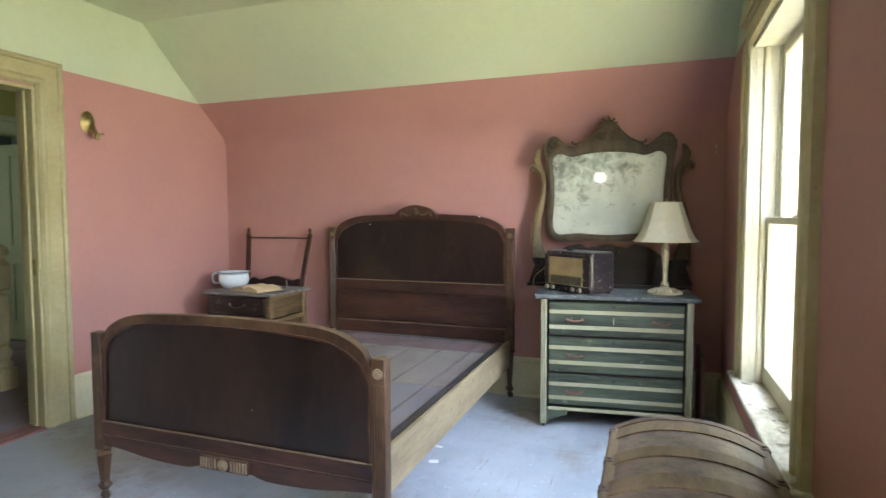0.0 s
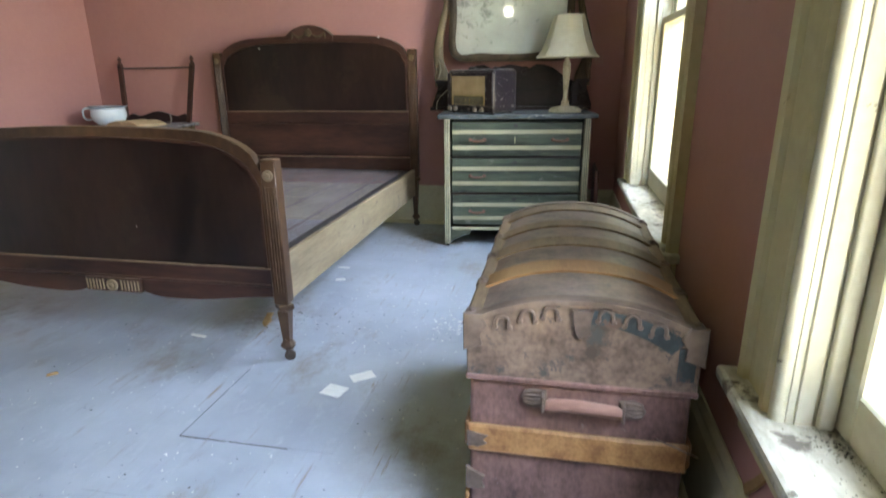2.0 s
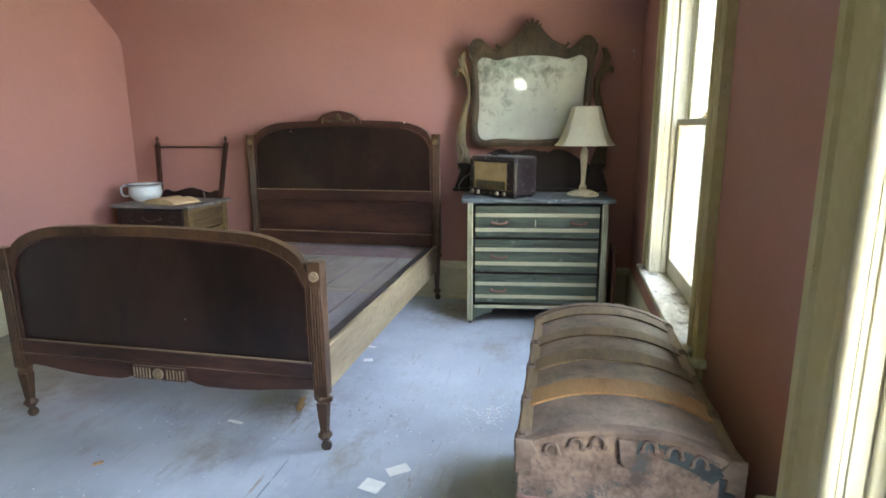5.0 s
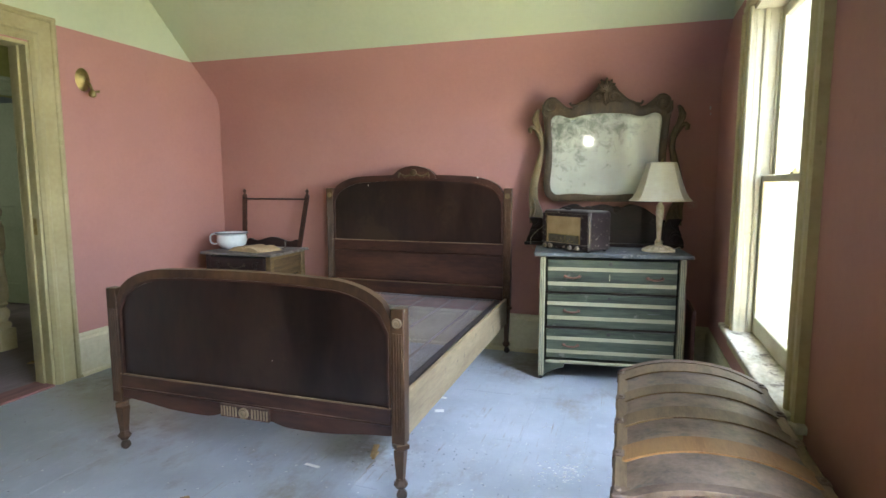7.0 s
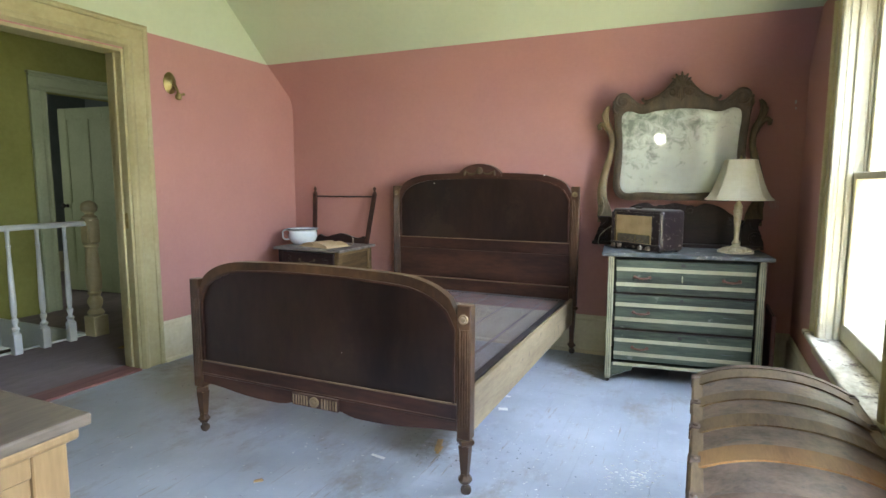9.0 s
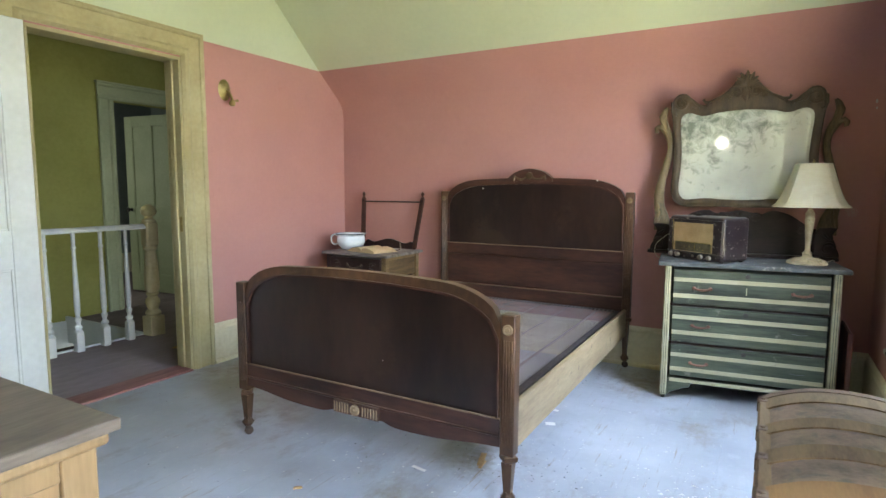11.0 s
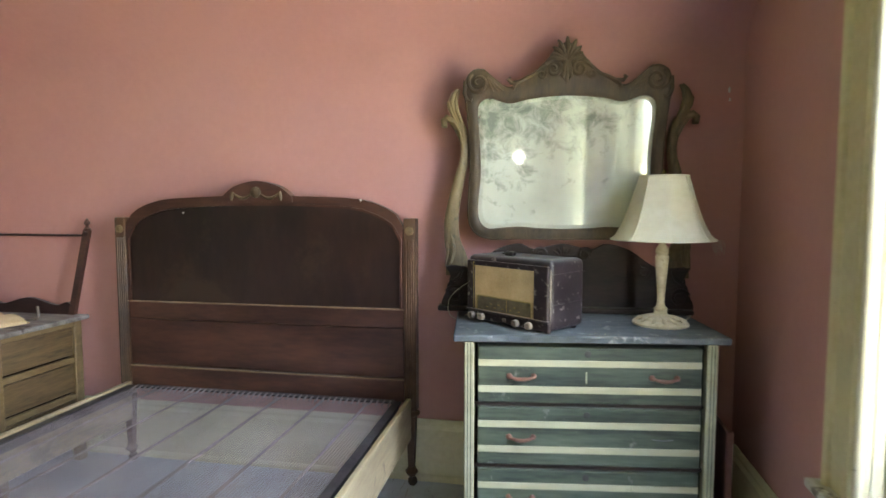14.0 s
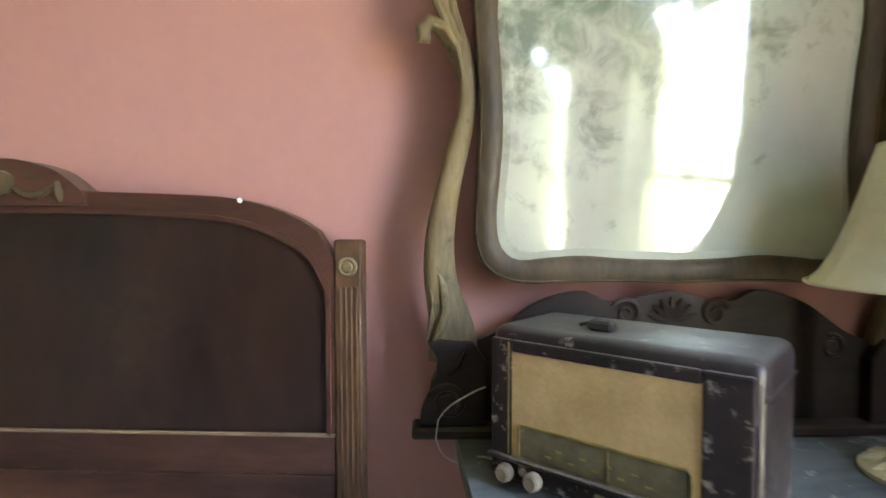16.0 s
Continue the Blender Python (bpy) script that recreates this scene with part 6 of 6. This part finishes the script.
# ---- pine chest by the camera ----
ch = thing("pine_chest", (-0.090, 1.337, 0), "yellow pine chest of drawers with a dull grey-brown top", "chest")
ch.scale = (1.0, 1.0, 0.957)
part("top", cube(-0.88, 0.0, -0.46, 0.0, 0.752, 0.780, bevel=0.006, seg=2), PINETOP, ch, "scratched grey-brown top")
bm = cube(-0.865, -0.016, -0.445, -0.016, 0.722, 0.752, bevel=0.010, seg=3)
part("cornice", bm, PINE, ch)
part("body", cube(-0.838, -0.046, -0.42, -0.046, 0.06, 0.722), PINE, ch)
for y0, y1 in ((-0.425, -0.36), (-0.105, -0.035)):
    part("corner_post", cube(-0.05, -0.034, y0, y1, 0.0, 0.722, bevel=0.003), PINE, ch)
    part("corner_post", cube(-0.85, -0.834, y0, y1, 0.0, 0.722, bevel=0.003), PINE, ch)
part("side_rail", cube(-0.048, -0.036, -0.36, -0.105, 0.08, 0.15, bevel=0.003), PINE, ch)
part("side_rail", cube(-0.048, -0.036, -0.36, -0.105, 0.67, 0.722, bevel=0.003), PINE, ch)
for z0, z1 in ((0.10, 0.29), (0.30, 0.49), (0.50, 0.70)):
    d = part("drawer", cube(-0.82, -0.065, -0.438, -0.41, z0, z1, bevel=0.004), PINE, ch)
    for x in (-0.66, -0.23):
        part("knob", lathe(bmesh.new(), [(0.008, 0), (0.008, 0.01), (0.017, 0.016), (0.015, 0.026), (0, 0.03)], 12, m=pose(x, -0.438, (z0 + z1) / 2, 90)), PINE, d, smooth=True)

# ---- gas bracket on the wall ----
sc = thing("wall_gas_bracket", (WEST, 3.42, 1.87), "tarnished brass gas bracket with a round wall plate", "sconce")
part("wall_plate", lathe(bmesh.new(), [(0.052, 0), (0.054, 0.005), (0.046, 0.012), (0.030, 0.016), (0.024, 0.024), (0.012, 0.03), (0, 0.032)], 24, m=pose(0, 0, 0.02, 0, 90) @ Matrix.Diagonal((1.35, 0.95, 1, 1))), BRASS, sc, smooth=True)
bm = tube(bmesh.new(), spline([(0.02, 0, 0.012), (0.05, 0.0, 0.0), (0.066, 0.004, -0.03), (0.07, 0.008, -0.055)], 14), 0.008, 8)
lathe(bm, [(0.010, -0.025), (0.020, -0.018), (0.022, 0.0), (0.014, 0.014), (0.010, 0.022)], 14, (0.07, 0.008, -0.068))
part("arm", bm, BRASS, sc, smooth=True)
part("valve_key", tube(bmesh.new(), [(0.07, 0.03, -0.055), (0.07, 0.055, -0.05)], [0.005, 0.009], 8), BRASS, sc)

# ---- small things on the floor and sills ----


def scrap(name, x, y, w, h, turn, mat, label, category, lift=0.0):
    bm = bmesh.new()
    n = 4
    vs = [[bm.verts.new((-w / 2 + w * i / n, -h / 2 + h * j / n, 0.0025 + 0.003 * abs(math.sin(3.1 * i + 1.7 * j + x * 9)))) for j in range(n + 1)] for i in range(n + 1)]
    for i in range(n):
        for j in range(n):
            bm.faces.new((vs[i][j], vs[i + 1][j], vs[i + 1][j + 1], vs[i][j + 1]))
    ext = bmesh.ops.extrude_face_region(bm, geom=bm.faces[:])
    bmesh.ops.translate(bm, vec=(0, 0, -0.0008), verts=[v for v in ext["geom"] if isinstance(v, bmesh.types.BMVert)])
    ob = part(name, bm, mat)
    ob.matrix_world = pose(x, y, lift, 0, 0, turn)
    return tagged(ob, label, category)


tagged(scrap("paper_card", 0.583, 2.481, 0.085, 0.055, 38, WHITEPAPER, "small white paper card lying on the floor", "paper", 0.0026), group="paper cards on the floor")
tagged(scrap("paper_card", 0.518, 2.371, 0.078, 0.068, -14, WHITEPAPER, "small white paper card lying on the floor", "paper", 0.0026), group="paper cards on the floor")
scrap("paper_scrap", 0.133, 3.43, 0.05, 0.035, 20, WHITEPAPER, "torn scrap of white paper on the floor", "paper")
scrap("paper_scrap", 0.08, 3.62, 0.07, 0.02, -5, WHITEPAPER, "torn scrap of white paper on the floor", "paper")
scrap("paper_scrap", -0.209, 2.684, 0.075, 0.018, -8, WHITEPAPER, "thin strip of white paper on the floor", "paper")


def splinter(x, y, l, turn):
    bm = slab(bmesh.new(), [(-l / 2, 0), (-l * 0.4, 0.008), (l * 0.35, 0.010), (l / 2, 0.003), (l * 0.4, 0)], -0.09 * l, 0.11 * l)
    ob = part("wood_splinter", bm, WOODCHIP)
    ob.matrix_world = pose(x, y, 0.0, 0, 0, turn)
    return tagged(ob, "raw splinter of wood lying on the floor", "splinter", "wood splinters")


for a_ in ((-0.007, 2.904, 0.12, 105), (0.015, 2.86, 0.07, 95), (0.328, 1.645, 0.045, 12), (-2.75, 3.40, 0.22, 30), (-0.55, 2.30, 0.04, 40)):
    splinter(*a_)

patch = tagged(part("floor_patch", cube(0.150, 0.640, 2.056, 2.640, -0.0002, 0.0026, bevel=0.0010), FLOORP), "thin painted sheet patching the worn floor", "patch")
for x0, x1, y0, y1 in ((0.1462, 0.1498, 2.054, 2.330), (0.1466, 0.1496, 2.345, 2.470), (0.147, 0.300, 2.0524, 2.0556), (0.312, 0.500, 2.0528, 2.0556)):
    part("dirt_line", cube(x0, x1, y0, y1, -0.0002, 0.0012, bevel=0.0005), DIRT, patch, "dark dirt caught along the edge")
rnd = random.Random(7)
verts, faces = [], []


def crumb(x, y, z, r):
    i = len(verts)
    verts.extend([(x + r * rnd.uniform(0.6, 1.3), y, z), (x, y + r * rnd.uniform(0.6, 1.3), z), (x - r, y - r * 0.4, z), (x, y, z + r * rnd.uniform(0.2, 0.6))])
    faces.extend([(i, i + 1, i + 3), (i + 1, i + 2, i + 3), (i + 2, i, i + 3), (i, i + 2, i + 1)])


def crumbs(name, mat, label, spots, kind="stuff"):
    verts.clear()
    faces.clear()
    for x, y, z, sx, sy, n, r0, r1 in spots:
        for _ in range(n):
            crumb(rnd.gauss(x, sx), rnd.gauss(y, sy), z, rnd.uniform(r0, r1))
    me = bpy.data.meshes.new(name)
    me.from_pydata(verts, [], faces)
    me.materials.append(mat)
    return tagged(new(name, me), label, "debris", "", kind)


crumbs("plaster_flakes", WHITEPAPER, "white flakes of fallen paint on the floor", [(0.86, 2.98, 0.0, 0.05, 0.06, 90, 0.003, 0.011), (0.78, 3.2, 0.0, 0.18, 0.3, 60, 0.002, 0.007), (0.2, 2.2, 0.0, 0.6, 0.7, 260, 0.0015, 0.006), (0.45, 3.0, 0.0, 0.35, 0.5, 140, 0.0012, 0.005), (-0.9, 1.9, 0.0, 0.6, 0.6, 60, 0.0015, 0.005), (0.98, 3.9, 0.0, 0.2, 0.2, 25, 0.002, 0.006), (0.33, 2.45, 0.0, 0.22, 0.35, 160, 0.001, 0.004), (-0.3, 1.2, 0.0, 0.7, 0.6, 120, 0.001, 0.004)])
crumbs("floor_dirt", DIRT, "dark crumbs of dirt on the floor", [(0.1, 2.9, 0.0, 0.16, 0.12, 80, 0.0015, 0.006), (0.6, 2.0, 0.0, 0.4, 0.5, 70, 0.001, 0.005), (-0.5, 2.2, 0.0, 0.6, 0.6, 60, 0.001, 0.005), (0.35, 4.3, 0.0, 0.12, 0.15, 60, 0.001, 0.005), (-1.9, 3.0, 0.0, 0.15, 0.3, 60, 0.001, 0.005), (0.3, 1.9, 0.0, 0.45, 0.6, 120, 0.0008, 0.0035)])
SZT = W0 + 0.027
crumbs("sill_dirt", DIRT, "dead insects and dirt on the window sill", [(1.665, 1.58, SZT, 0.010, 0.03, 70, 0.001, 0.0035), (1.648, 1.60, SZT, 0.016, 0.03, 120, 0.0006, 0.0022), (1.648, 1.2, SZT, 0.018, 0.25, 240, 0.0006, 0.0025), (1.668, 1.3, SZT, 0.006, 0.22, 160, 0.0006, 0.0022), (1.66, 3.6, SZT, 0.012, 0.05, 40, 0.001, 0.003), (1.66, 3.2, SZT, 0.012, 0.3, 60, 0.0006, 0.0025)])
crumbs("dresser_dust", PAPER, "pale crumbs on the dresser top", [(0.98, 4.30, TOPZ + 0.0002, 0.06, 0.06, 30, 0.0008, 0.003), (0.7, 4.21, TOPZ + 0.0002, 0.1, 0.015, 14, 0.0008, 0.002)])
for x, y, z, r in ((-0.83, HY + 0.012, 1.222, 0.005), (0.037, HY + 0.004, 1.279, 0.006), (-0.30, FY + 0.013, 0.51, 0.002)):
    part("paint_fleck", lathe(bmesh.new(), [(r, 0), (r * 0.7, 0.002), (0, 0.003)], 6, m=pose(x, y, z, 90)), WHITEPAPER, bed)
strip_ob = thing("peeling_wood_strip", (EAST, 1.66, 0.36), "orange-brown splinter of trim hanging on the wall", "strip")
bm = swept(bmesh.new(), [((-0.003, 0, 0.03), (0, 1, 0.3), (-1, 0, 0)), ((-0.006, 0.035, -0.02), (0, 1, 0.5), (-1, 0, 0)), ((-0.004, 0.085, -0.075), (0, 1, 0.6), (-1, 0, 0))], [(-0.010, 0), (0.010, 0), (0.008, 0.003), (-0.008, 0.003)])
part("splinter", bm, WOODCHIP, strip_ob)
nail = thing("wall_nail", (1.553, NORTH, 1.70), "small pale plaster scar with a nail on the wall", "nail")
part("scar", lathe(bmesh.new(), [(0.007, 0), (0.005, 0.002), (0, 0.003)], 7, m=pose(0, -0.001, 0.018, 90) @ Matrix.Diagonal((0.8, 1.9, 1, 1))), PLASTER, nail)
part("scar", lathe(bmesh.new(), [(0.006, 0), (0.004, 0.002), (0, 0.003)], 7, m=pose(0.003, -0.001, -0.020, 90) @ Matrix.Diagonal((0.7, 1.3, 1, 1))), PLASTER, nail)

# ---- floor boards, last ----
floor = bpy.data.objects["floor"]
rnd = random.Random(3)
shared = {}


def plank(name, x0, x1, y0, y1, mat, parent):
    w, l = round(x1 - x0 - 0.0006, 4), round(y1 - y0 - 0.0005, 4)
    if (w, l, mat.name) not in shared:
        bm = bmesh.new()
        e = 0.0003
        a = [bm.verts.new(v) for v in ((0, 0, -0.02), (w, 0, -0.02), (w, l, -0.02), (0, l, -0.02))]
        b = [bm.verts.new(v) for v in ((0, 0, -e), (w, 0, -e), (w, l, -e), (0, l, -e))]
        c = [bm.verts.new(v) for v in ((e, e, 0), (w - e, e, 0), (w - e, l - e, 0), (e, l - e, 0))]
        for p, q in ((a, b), (b, c)):
            for i in range(4):
                bm.faces.new((p[i], p[(i + 1) % 4], q[(i + 1) % 4], q[i]))
        bm.faces.new(c)
        me = bpy.data.meshes.new(name)
        bmesh.ops.recalc_face_normals(bm, faces=bm.faces)
        bm.to_mesh(me)
        bm.free()
        me.materials.append(mat)
        shared[(w, l, mat.name)] = me
    o = new(name, shared[(w, l, mat.name)])
    o.parent = parent
    o.location = (x0 + 0.00045, y0 + 0.0006, -rnd.uniform(0, 0.0003))
    return o


x1 = WEST
while EAST - x1 > 0.03:
    x0 = x1
    x1 = min(x0 + rnd.choice((0.118, 0.128, 0.138, 0.150, 0.176)), EAST)
    cuts = [SOUTH, SOUTH + rnd.choice((1.3, 1.9, 2.5)), SOUTH + rnd.choice((3.3, 3.9, 4.5)), NORTH]
    if 0.10 < x0 < 0.46:
        cuts = [SOUTH, 2.052, SOUTH + 4.5, NORTH]
    for a, b in zip(cuts, cuts[1:]):
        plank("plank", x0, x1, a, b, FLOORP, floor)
hf = bpy.data.objects["hall_floor"]
for i in range(9):
    x0 = -3.398 + i * 0.1115
    plank("plank", x0, x0 + 0.1115, SOUTH, 1.6, HALLF, hf)
    plank("plank", x0, x0 + 0.1115, 1.6, 5.2, HALLF, hf)
